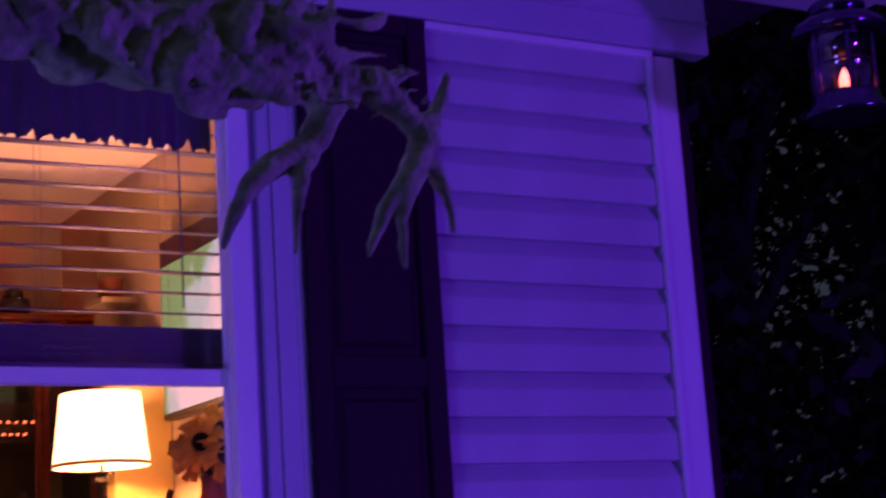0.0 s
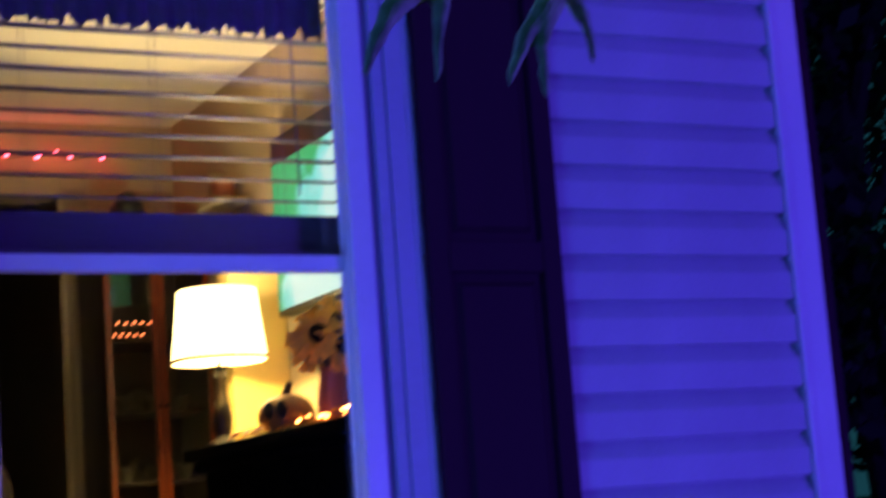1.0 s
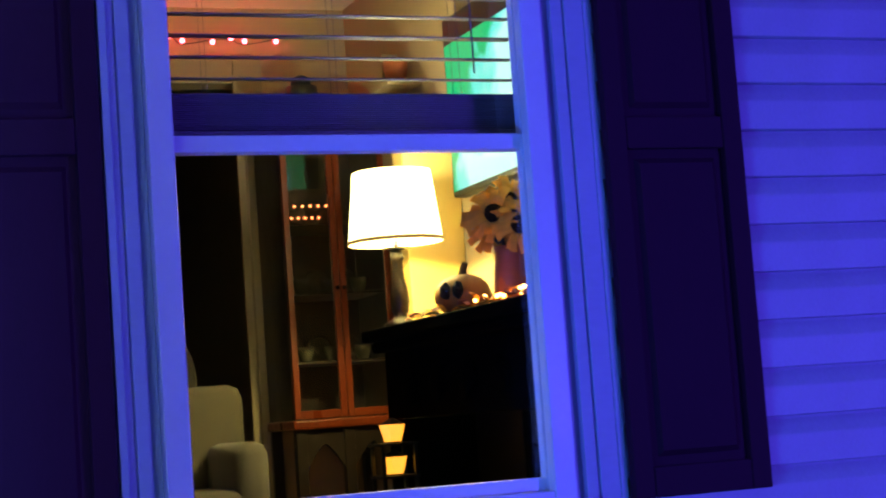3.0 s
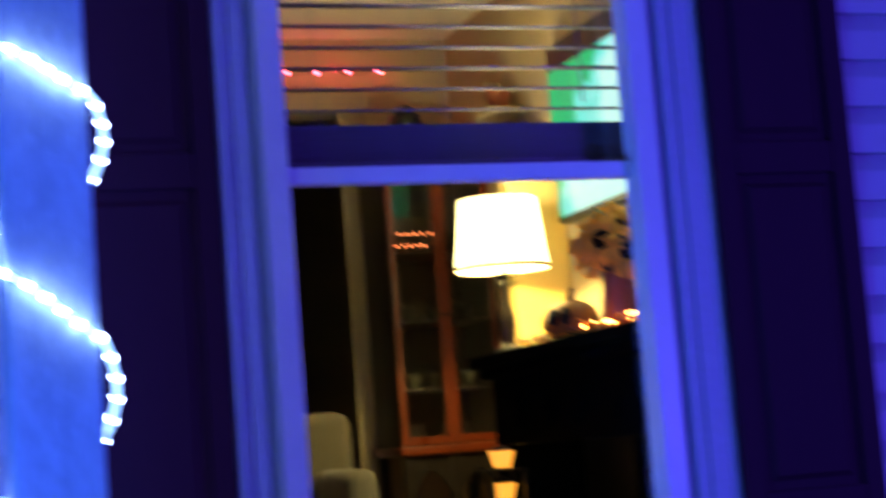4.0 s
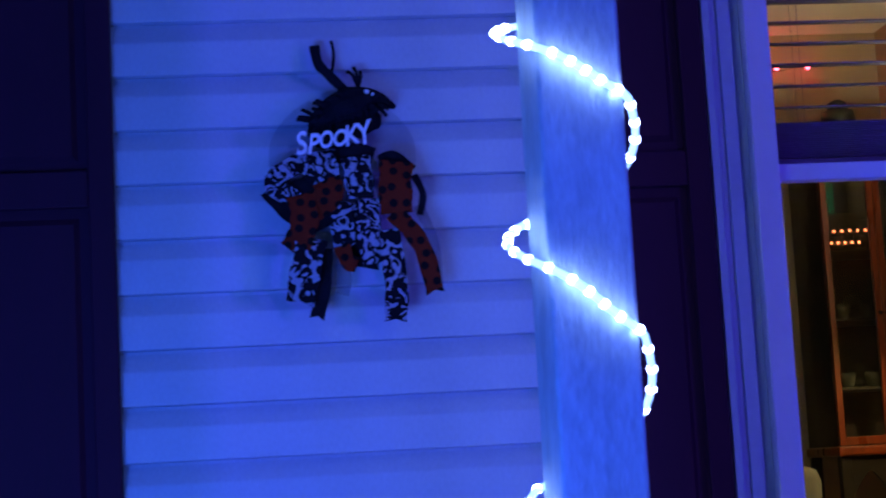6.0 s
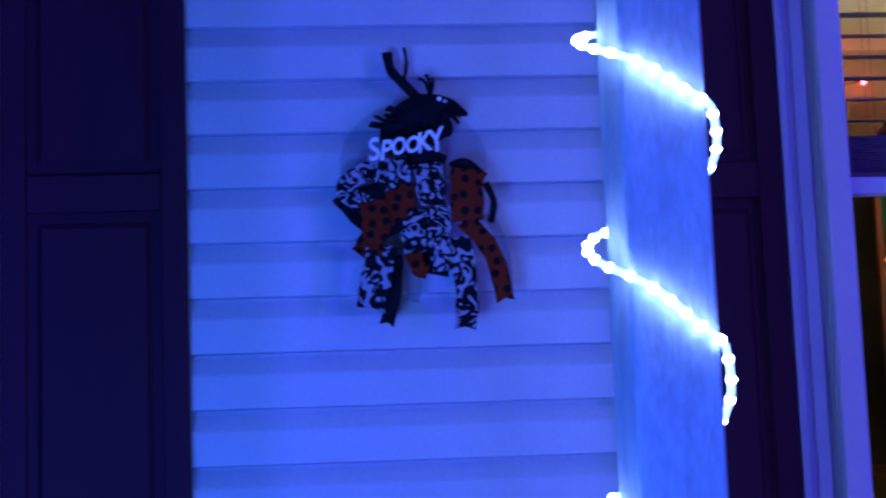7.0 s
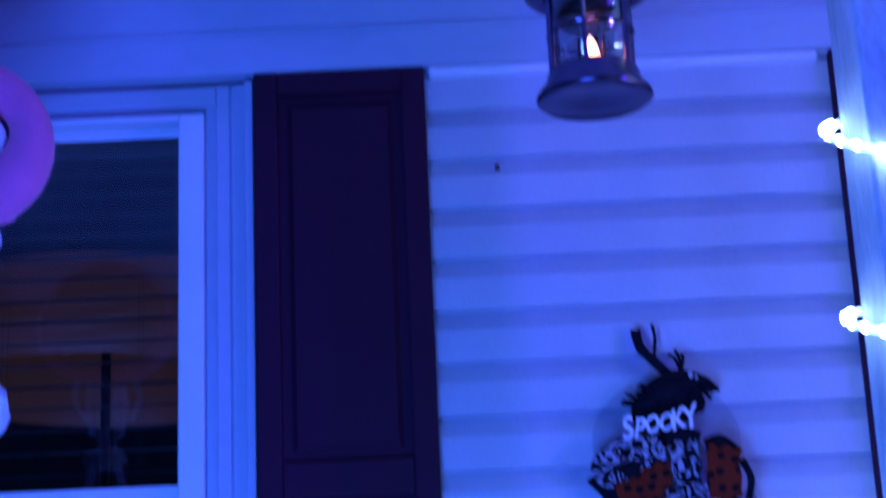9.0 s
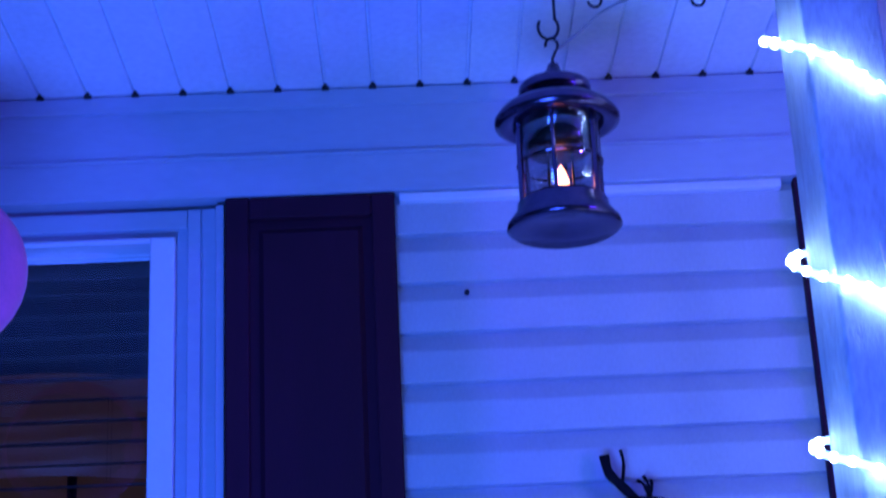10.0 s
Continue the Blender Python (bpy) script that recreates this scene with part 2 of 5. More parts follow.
def box(bm, x0, x1, y0, y1, z0, z1, bevel=0.0, mat=0):
    m = Matrix.LocRotScale(((x0 + x1) / 2, (y0 + y1) / 2, (z0 + z1) / 2), None, (abs(x1 - x0), abs(y1 - y0), abs(z1 - z0)))
    out = bmesh.ops.create_cube(bm, size=1, matrix=m)
    faces = {f for v in out["verts"] for f in v.link_faces}
    if bevel:
        edges = {e for v in out["verts"] for e in v.link_edges}
        made = bmesh.ops.bevel(bm, geom=list(edges), offset=bevel, segments=2, affect="EDGES", profile=0.5)
        faces |= set(made["faces"])
    for f in faces:
        if f.is_valid:
            f.material_index = mat
    return bm


def cube(*a, bevel=0.0):
    return box(bmesh.new(), *a, bevel=bevel)


def lathe(bm, profile, at=(0, 0, 0), n=24, mat=0, turn=None):
    """A surface of revolution: rows of (radius, height)."""
    rings = []
    for r, z in profile:
        ring = []
        for i in range(n):
            a = 2 * math.pi * i / n
            p = Vector((r * math.cos(a), r * math.sin(a), z))
            if turn:
                p = turn @ p
            ring.append(bm.verts.new(p + Vector(at)))
        rings.append(ring)
    for a, b in zip(rings, rings[1:]):
        for i in range(n):
            f = bm.faces.new((a[i], a[(i + 1) % n], b[(i + 1) % n], b[i]))
            f.material_index = mat
    closed = profile[0] == profile[-1]
    for ring, rad in () if closed else ((rings[0], profile[0][0]), (rings[-1], profile[-1][0])):
        if rad > 1e-4:
            bm.faces.new(ring).material_index = mat
    return bm


def tube(bm, pts, radii, n=8, mat=0, closed=False):
    pts = [Vector(p) for p in pts]
    if not isinstance(radii, (list, tuple)):
        radii = [radii] * len(pts)
    rings = []
    up = None
    for i, p in enumerate(pts):
        d = (pts[min(i + 1, len(pts) - 1)] - pts[max(i - 1, 0)]).normalized()
        if up is None:
            up = d.orthogonal().normalized()
        up = (up - d * up.dot(d)).normalized()
        side = d.cross(up)
        rings.append([bm.verts.new(p + (up * math.cos(2 * math.pi * k / n) + side * math.sin(2 * math.pi * k / n)) * radii[i]) for k in range(n)])
    for a, b in zip(rings, rings[1:]):
        for k in range(n):
            bm.faces.new((a[k], a[(k + 1) % n], b[(k + 1) % n], b[k])).material_index = mat
    for r in (rings[0], rings[-1]):
        bm.faces.new(r).material_index = mat
    return bm


def spline(pts, per=6):
    """A smooth line through a few points."""
    pts = [Vector(p) for p in pts]
    out = []
    for i in range(len(pts) - 1):
        p0, p1, p2, p3 = pts[max(i - 1, 0)], pts[i], pts[i + 1], pts[min(i + 2, len(pts) - 1)]
        for k in range(per):
            t = k / per
            out.append(0.5 * ((2 * p1) + (p2 - p0) * t + (2 * p0 - 5 * p1 + 4 * p2 - p3) * t * t + (3 * p1 - p0 - 3 * p2 + p3) * t ** 3))
    out.append(pts[-1])
    return out


def lumpy_sphere(bm, at, size, n=14, mat=0, lump=0.0, ribs=0):
    out = bmesh.ops.create_uvsphere(bm, u_segments=n * 2, v_segments=n, radius=1)
    for v in out["verts"]:
        c = v.co.copy()
        k = 1 + lump * noise.noise(c * 2.3 + Vector(at) * 7)
        if ribs:
            k *= 1 - 0.07 * abs(math.cos(ribs * 0.5 * math.atan2(c.y, c.x)))
        v.co = Vector((c.x * size[0], c.y * size[1], c.z * size[2])) * k + Vector(at)
    for f in {f for v in out["verts"] for f in v.link_faces}:
        f.material_index = mat
    return bm


# ---- the porch wall ----
COURSE, ZERO = 0.1143, 0.83           # height of a siding course; a butt edge
W1, W2 = -0.012, -2.771               # the windows' middles
HALF = 0.403                          # half a pane's width
OUT = 0.570                           # half the width over the casing
ROUGH = 0.489                         # half the opening in the wall
SILL, HEAD = 0.44, 2.100
CEILING, FRIEZE_Z = 2.432, 2.170

bm = bmesh.new()
for x0, x1, z0, z1 in ((-6.5, W2 - ROUGH, -0.6, 2.6), (W2 + ROUGH, W1 - ROUGH, -0.6, 2.6), (W1 + ROUGH, 1.70, -0.6, 2.6),
                       (W2 - ROUGH, W2 + ROUGH, -0.6, SILL), (W2 - ROUGH, W2 + ROUGH, HEAD, 2.6),
                       (W1 - ROUGH, W1 + ROUGH, -0.6, SILL), (W1 - ROUGH, W1 + ROUGH, HEAD, 2.6)):
    box(bm, x0, x1, 0.012, 0.15, z0, z1)
wall_front = tagged(part("wall_front", bm, VINYL), "pale horizontal lap siding wall of the porch", "wall", kind="structure")

# Corner board at the house's end, with its dark return.
bm = box(bmesh.new(), 1.662, 1.746, -0.026, 0.012, -0.6, FRIEZE_Z, bevel=0.004)
box(bm, 1.648, 1.668, -0.034, -0.0195, -0.6, FRIEZE_Z, bevel=0.003)
tagged(part("trim_corner", bm, TRIM), "white vinyl corner board at the end of the siding", "trim", kind="structure")
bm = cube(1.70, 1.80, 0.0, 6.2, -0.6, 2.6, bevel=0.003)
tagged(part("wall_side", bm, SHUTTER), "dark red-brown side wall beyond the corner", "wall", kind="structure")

bm = box(bmesh.new(), -6.5, 1.852, -0.052, 0.012, FRIEZE_Z + 0.010, CEILING - 0.002, bevel=0.003)
box(bm, -6.5, 1.852, -0.060, -0.046, 2.268, 2.276, bevel=0.002)
box(bm, -6.5, 1.852, -0.064, -0.046, CEILING - 0.045, CEILING - 0.004, bevel=0.003)
tagged(part("trim_frieze", bm, FRIEZE), "broad painted frieze board under the porch ceiling", "trim", kind="structure")
bm = bmesh.new()
for x0, x1 in ((W2 + OUT + 0.39, W1 - OUT - 0.375), (W1 + OUT + 0.385, 1.662)):
    box(bm, x0, x1, -0.040, 0.012, FRIEZE_Z - 0.012, FRIEZE_Z + 0.008, bevel=0.002)
tagged(part("trim_channel", bm, TRIM), "thin white channel along the top of the siding", "trim", kind="structure")

# Ceiling of grooved soffit panels, one mesh.
bm = bmesh.new()
PITCH, START = 0.107, -6.672
x = START
profile = []
while x < 2.6:
    profile += [(x, 0.0), (x + PITCH - 0.009, 0.0), (x + PITCH - 0.007, 0.009), (x + PITCH - 0.002, 0.009)]
    x += PITCH
rows = [[bm.verts.new((px, yy, CEILING + pz)) for px, pz in profile] for yy in (-2.55, -0.02)]
for i in range(len(profile) - 1):
    bm.faces.new((rows[0][i], rows[0][i + 1], rows[1][i + 1], rows[1][i]))
box(bm, -6.5, 2.6, -2.55, 0.15, CEILING + 0.02, CEILING + 0.10)
x = START + PITCH - 0.0045
while x < 1.85:
    box(bm, x - 0.008, x + 0.008, -0.070, -0.052, CEILING - 0.008, CEILING + 0.006, mat=1)
    x += PITCH
tagged(part("ceiling", bm, [SOFFIT, BLACK]), "grooved white vinyl porch ceiling", "ceiling", kind="structure")
bm = cube(-6.5, 2.6, -1.0, 0.012, -0.14, 0.0, bevel=0.006)
tagged(part("floor", bm, DARKSTONE), "dark wooden porch deck", "floor", kind="structure")

bm = bmesh.new()
bmesh.ops.create_grid(bm, x_segments=60, y_segments=60, size=1, matrix=Matrix.Translation((0, 0, -0.72)) @ Matrix.Diagonal((400, 400, 1, 1)))
tagged(part("ground", bm, LAWN), "dark grass lawn at night", "lawn", kind="structure")


# ---- windows ----
def window(name, cx, label, left=OUT, right=OUT):
    w = thing(name, (cx, 0, SILL), label, "window", kind="structure")

    def add(nm, bm, mat, parent=w, label=""):
        ob = part(nm, bm, mat, parent, label)
        ob.data.transform(Matrix.Translation((0, 0, -SILL)))
        return ob
    # stepped casing: recess, grooved board and outer lip on each side; head and sill
    for s, edge, lip in ((-1, left, -0.038), (1, right, -0.038 if right == OUT else -0.023)):
        bm = bmesh.new()
        for p, q, front, back in ((0.462, 0.490, 0.002, 0.020), (0.488, 0.517, -0.018, 0.016), (0.517, 0.522, -0.012, 0.015), (0.522, edge - 0.018, -0.020, 0.016), (edge - 0.0175, edge, lip, 0.017)):
            a, b = sorted((s * p, s * q))
            box(bm, a, b, front, back, SILL, FRIEZE_Z - 0.004, bevel=0.002)
        add("casing", bm, FRIEZE)
    bm = cube(-0.487, 0.487, -0.016, 0.016, HEAD + 0.022, FRIEZE_Z - 0.004, bevel=0.003)
    box(bm, -0.461, 0.461, 0.002, 0.018, HEAD + 0.001, HEAD + 0.024)
    add("head_casing", bm, FRIEZE)
    add("sill", cube(-0.50, 0.50, -0.045, 0.10, SILL - 0.035, SILL + 0.012, bevel=0.005), TRIM)
    # the frame, proud of the casing's recess
    for s in (-1, 1):
        a, b = sorted((s * 0.461, s * 0.406))
        add("frame", cube(a, b, -0.026, 0.012, SILL + 0.012, HEAD, bevel=0.004), SASH)
        a, b = sorted((s * 0.488, s * 0.452))
        add("jamb", cube(a, b, 0.0205, 0.12, SILL + 0.012, HEAD, bevel=0.002), SASH)
    add("frame", cube(-0.4058, 0.4058, -0.025, 0.012, HEAD - 0.012, HEAD, bevel=0.003), SASH)
    add("frame", cube(-0.425, 0.425, 0.0125, 0.12, HEAD - 0.006, HEAD, bevel=0.002), SASH)
    add("frame", cube(-0.4058, 0.4058, -0.024, 0.0135, SILL + 0.012, SILL + 0.035, bevel=0.003), SASH)
    # upper sash, set back, and lower sash
    for nm, y0, z0, z1, rail, inner in (("upper_sash", 0.050, 1.255, HEAD - 0.006, 0.010, 0.421), ("lower_sash", 0.014, SILL + 0.035, 1.288, 0.037, HALF)):
        bm = bmesh.new()
        for s in (-1, 1):
            a, b = sorted((s * 0.451, s * inner))
            box(bm, a, b, y0, y0 + 0.032, z0, z1, bevel=0.003)
        box(bm, -inner, inner, y0, y0 + 0.032, z0, z0 + (rail if nm == "upper_sash" else 0.030), bevel=0.003)
        box(bm, -inner, inner, y0, y0 + 0.032, z1 - rail, z1, bevel=0.003)
        s = add(nm, bm, SASH)
        lo = z0 + (rail if nm == "upper_sash" else 0.030)
        g = part("pane", cube(-inner - 0.004, inner + 0.004, y0 + 0.014, y0 + 0.018, lo - 0.004 - SILL, z1 - rail + 0.004 - SILL), PANE, s)
        g.visible_shadow = False
    return w


window("window_1", W1, "white double-hung window with a lit room behind it", 0.556, 0.588)
window("window_2", W2, "white double-hung window with a dark room behind it")


def shutter(cx, width, top=2.176, bottom=0.44):
    s = thing("shutter", (cx, -0.0195, bottom), "dark maroon raised-panel shutter screwed to the siding", "shutter", "window shutters")
    h = top - bottom
    mid0, mid1 = 1.239 - bottom, 1.315 - bottom
    w = width / 2
    for x0, x1 in ((-w, -w + 0.052), (w - 0.052, w)):
        part("stile", cube(x0, x1, -0.030, 0, 0, h, bevel=0.004), SHUTTER, s)
    for z0, z1 in ((0, 0.07), (mid0, mid1), (h - 0.05, h)):
        part("rail", cube(-w + 0.052, w - 0.052, -0.029, 0, z0, z1, bevel=0.004), SHUTTER, s)
    for z0, z1 in ((0.07, mid0), (mid1, h - 0.05)):
        bm = cube(-w + 0.052, w - 0.052, -0.012, 0, z0, z1)
        a, b = -w + 0.072, w - 0.072
        inner = bmesh.ops.create_cube(bm, size=1, matrix=Matrix.LocRotScale((0, -0.017, (z0 + z1) / 2), None, (b - a, 0.012, z1 - z0 - 0.04)))
        front = [v for v in inner["verts"] if v.co.y < -0.02]
        for v in front:
            v.co.x *= 0.90
            v.co.z += 0.014 if v.co.z < (z0 + z1) / 2 else -0.014
        part("panel", bm, SHUTTER, s)
    return s


shutter(W2 + OUT + 0.004 + 0.1875, 0.375)
shutter(W2 - OUT - 0.004 - 0.1875, 0.375)
shutter(W1 - 0.562 - 0.179, 0.358)
shutter(W1 + 0.592 + 0.1785, 0.357)


# ---- the post with its light rope ----
post = thing("porch_post", (-0.994, -0.73, 0), "square weathered wooden porch post, pale painted", "post")
bm = cube(-0.0715, 0.0715, -0.0715, 0.118, 0.0, CEILING - 0.001, bevel=0.006)
part("shaft", bm, POSTWOOD, post)
part("base_block", cube(-0.09, 0.09, -0.09, 0.135, 0.001, 0.14, bevel=0.008), POSTWOOD, post)

EDGE_Z = (2.54, 2.120, 1.680, 1.359, 0.992, 0.508, 0.13, -0.2)   # the winding's height at the post's front left edge, turn by turn


def rope_point(u):
    """Along the winding, u in turns; u = 0 at the post's front left edge."""
    a = -2 * math.pi * u
    ang = math.radians(225) - a
    c, s = math.cos(ang), math.sin(ang)
    k = 1 / max(abs(c), abs(s))
    r = 0.080 * (0.45 + 0.55 * k)
    x, y = r * c, r * s
    x += 0.022 * c ** 3 if c > 0 else 0.046 * c ** 3
    y += 0.012 * s + (0.045 * s if s > 0 else 0)
    whole = math.floor(u)
    sag = whole + float(np.interp(u - whole, (0, 0.25, 0.5, 0.75, 1), (0, 0.24, 0.60, 0.75, 1)))
    z = float(np.interp(sag, (-3, -2, -1, 0, 1, 2, 3, 4), EDGE_Z))
    return Vector((x, y, z))


rope = thing("rope_light", (-0.994, -0.73, 0), "glowing cool-white rope light wound round the porch post", "rope light")
us = [-2.3 + i * 0.02 for i in range(270)]
part("tube", tube(bmesh.new(), [rope_point(u) for u in us], 0.0062, n=8), TUBE, rope, smooth=True)
bead = None
u = -2.3
while u < 3.05:
    if bead is None:
        bm = bmesh.new()
        bmesh.ops.create_icosphere(bm, subdivisions=2, radius=0.0088)
        bead = mesh_of(bm, "led", LED, True)
    ob = new("led", bead)
    ob.parent = rope
    ob.location = rope_point(u)
    u += 0.046


# white cable ties that hold the winding to the post, with loose ends
tie = thing("cable_tie", (-0.972, -0.815, 1.655), "white plastic cable ties with loose ends on the post", "cable tie")
for dx, dz, lean in ((-0.030, 0.075, 0.010), (-0.006, 0.050, -0.006), (0.022, 0.095, 0.016), (0.030, -0.040, 0.004)):
    line = spline([(0, 0, 0), (dx * 0.4, -0.012, dz * 0.5), (dx + lean, -0.022, dz)], 4)
    part("strap", tube(bmesh.new(), line, [0.0030 - 0.0001 * i for i in range(len(line))], n=6), SCRIPT, tie, smooth=True)


# ---- hanging lanterns ----
def lantern(at):
    """Hangs by its hook; the origin is at the hook's top."""
    t = thing("lantern", at, "round dark bronze hanging lantern with a lit amber candle", "lantern", "hanging lanterns")
    bm = lathe(bmesh.new(), [(0.0, -0.055), (0.010, -0.058), (0.016, -0.075), (0.032, -0.092), (0.034, -0.096)], n=20)
    part("finial", bm, BRONZE, t, smooth=True)
    bm = lathe(bmesh.new(), [(0.030, -0.094), (0.066, -0.100), (0.070, -0.106), (0.069, -0.126), (0.055, -0.130), (0.048, -0.128)], n=32)
    part("cap", bm, BRONZE, t, smooth=True)
    bm = lathe(bmesh.new(), [(0.052, -0.126), (0.080, -0.134), (0.108, -0.150), (0.120, -0.166), (0.119, -0.174), (0.104, -0.182), (0.084, -0.178), (0.078, -0.170)], n=40)
    part("roof", bm, BRONZE, t, "wide flared bronze roof", smooth=True)
    bm = lathe(bmesh.new(), [(0.068, -0.172), (0.066, -0.222), (0.058, -0.236), (0.0, -0.236)], n=24)
    part("inner_cup", bm, BLACK, t, smooth=True)
    bm = lathe(bmesh.new(), [(0.0775, -0.176), (0.0775, -0.345), (0.0765, -0.345), (0.0765, -0.176), (0.0775, -0.176)], n=32)
    g = part("glass", bm, LANTERN_GLASS, t, smooth=True)
    g.visible_shadow = False
    for i in range(6):
        a = math.pi * 2 * i / 6 + 0.3
        c, s = 0.080 * math.cos(a), 0.080 * math.sin(a)
        part("bar", tube(bmesh.new(), [(c, s, -0.176), (c, s, -0.346)], 0.0042 if i % 3 else 0.006, n=6), BRONZE, t)
    for zz in (-0.262,):
        part("hoop", tube(bmesh.new(), [(0.080 * math.cos(k * math.pi / 16), 0.080 * math.sin(k * math.pi / 16), zz) for k in range(33)], 0.003, n=6), BRONZE, t)
    bm = lathe(bmesh.new(), [(0.080, -0.338), (0.086, -0.346), (0.084, -0.356), (0.106, -0.385), (0.108, -0.394), (0.100, -0.400), (0.060, -0.388), (0.0, -0.384)], n=40)
    part("base", bm, BRONZE, t, "flared bronze base", smooth=True)
    for i in range(4):
        a = math.pi * 2 * i / 4 + 0.7
        part("cage_wire", tube(bmesh.new(), [(0.032 * math.cos(a), 0.032 * math.sin(a), -0.21), (0.032 * math.cos(a), 0.032 * math.sin(a), -0.345)], 0.0024, n=6), BLACK, t)
    part("candle", lathe(bmesh.new(), [(0.0, -0.345), (0.030, -0.345), (0.030, -0.322), (0.012, -0.318), (0.0, -0.318)], n=20), BLACK, t, smooth=True)
    part("flame", lathe(bmesh.new(), [(0.0, -0.318), (0.012, -0.314), (0.015, -0.300), (0.010, -0.280), (0.0, -0.262)], n=14), FLAME, t, "glowing amber flame bulb", smooth=True)
    hook = [(0.012 * math.sin(a), 0, -0.020 + 0.014 * math.cos(a)) for a in [k * 0.35 for k in range(-5, 8)]]
    hook += [(0.0, 0, -0.046), (0.0, 0, -0.060)]
    part("hook", tube(bmesh.new(), hook, 0.0030, n=6), BLACK, t, smooth=True)
    ring = [(0.020 * math.sin(k * math.pi / 9), 0.004, -0.070 + 0.018 * math.cos(k * math.pi / 9) - 0.012) for k in range(-7, 8)]
    part("bail", tube(bmesh.new(), ring, 0.0020, n=6), BLACK, t, smooth=True)
    for ob in t.children:                 # a squat body under the roof
        for v in ob.data.vertices:
            if v.co.z < -0.176:
                v.co.z = -0.176 + (v.co.z + 0.176) * 0.89
    return t


LAN = (-1.498, -0.54, 2.298)
lan = lantern(LAN)
lan.scale = (1.02, 1.02, 1.1)
copy_thing(lan, pose(1.872, -0.54, 2.275, 0, 0, 40))
for lx in (LAN[0], 1.872):
    hk = [(lx + 0.010, -0.54, CEILING), (lx + 0.010, -0.54, 2.340)]
    hk += [(lx - 0.004 + 0.020 * math.cos(a), -0.54, 2.316 + 0.026 * math.sin(a)) for a in [0.9 - k * 0.42 for k in range(0, 12)]]
    tagged(part("ceiling_hook", tube(bmesh.new(), spline(hk, 3), 0.0032, n=6), BLACK, smooth=True), "black wire hook screwed into the porch ceiling", "hook", "ceiling hooks")
for dx, dy in ((0.105, 0.02), (0.315, 0.03)):
    hk = [(LAN[0] + dx, -0.54 + dy, CEILING), (LAN[0] + dx, -0.54 + dy, 2.400)]
    hk += [(LAN[0] + dx - 0.010 + 0.014 * math.cos(a), -0.54 + dy, 2.386 + 0.018 * math.sin(a)) for a in [0.9 - k * 0.42 for k in range(0, 10)]]
    tagged(part("ceiling_hook", tube(bmesh.new(), spline(hk, 3), 0.0030, n=6), BLACK, smooth=True), "empty black wire hook in the porch ceiling", "hook", "ceiling hooks")
cord = spline([(LAN[0] + 0.005, -0.54, 2.262), (LAN[0] + 0.05, -0.535, 2.30), (LAN[0] + 0.13, -0.53, 2.365), (LAN[0] + 0.30, -0.52, 2.432)], 8)
tagged(part("cord", tube(bmesh.new(), cord, 0.0028, n=6), GREYWIRE, smooth=True), "thin pale cord tied from the hook to the ceiling", "cord")


# ---- the spooky wall hanging ----
def ribbon(bm, pts, width, face=(0, -1, 0), mat=0, per=7, twist=0.0, thick=0.0012, fork=False):
    line = spline(pts, per)
    rows = []
    for i, p in enumerate(line):
        d = (line[min(i + 1, len(line) - 1)] - line[max(i - 1, 0)]).normalized()
        nrm = Vector(face)
        side = d.cross(nrm)
        if side.length < 0.2:
            side = Vector((1, 0, 0.2))
        side.normalize()
        a = twist * i / len(line)
        side = Matrix.Rotation(a, 3, d) @ side
        out = d.cross(side).normalized() * thick
        w = width * (1 + 0.06 * math.sin(i * 0.9))
        mid = p + (d * -0.022 if fork and i == len(line) - 1 else Vector())
        rows.append([bm.verts.new(q) for q in (p - side * w / 2 + out, mid + out * 1.6, p + side * w / 2 + out, p + side * w / 2 - out, mid - out * 0.6, p - side * w / 2 - out)])
    for a, b in zip(rows, rows[1:]):
        for k in range(6):
            bm.faces.new((a[k], a[(k + 1) % 6], b[(k + 1) % 6], b[k])).material_index = mat
    for r in (rows[0], rows[-1]):
        bm.faces.new((r[0], r[1], r[4], r[5])).material_index = mat
        bm.faces.new((r[1], r[2], r[3], r[4])).material_index = mat
    return bm


HX, HZ = -1.345, 1.27
sign = thing("wall_hanging", (HX, -0.012, HZ), "black bird wall hanging with spotted orange and printed black ribbons", "wall hanging")


def L(x, z, y=-0.03):
    return (x - HX, y, z - HZ)


# the bird: hunched body, beak, tail plumes and ruffled feathers
bm = bmesh.new()
body = ((-1.415, 1.385, 0.010), (-1.392, 1.400, 0.024), (-1.365, 1.419, 0.033), (-1.330, 1.432, 0.038), (-1.300, 1.440, 0.028), (-1.274, 1.440, 0.018), (-1.254, 1.433, 0.010), (-1.238, 1.425, 0.003))
line = spline([L(x, z, -0.04) for x, z, r in body], 5)
radii = [float(np.interp(i / 5, range(8), [r for x, z, r in body])) for i in range(len(line))]
radii = [r * 1.08 for r in radii]
tube(bm, line, radii, n=12)
lumpy_sphere(bm, L(-1.362, 1.388, -0.035), (0.058, 0.030, 0.040), n=9, lump=0.5)
lumpy_sphere(bm, L(-1.318, 1.402, -0.035), (0.046, 0.028, 0.036), n=9, lump=0.5)
ribbon(bm, [L(-1.402, 1.563, -0.035), L(-1.396, 1.523, -0.045), L(-1.375, 1.496, -0.05), L(-1.340, 1.462, -0.04)], 0.021, twist=0.3)
ribbon(bm, [L(-1.398, 1.548, -0.03), L(-1.390, 1.515, -0.04), L(-1.362, 1.485, -0.04)], 0.016, twist=-0.4)
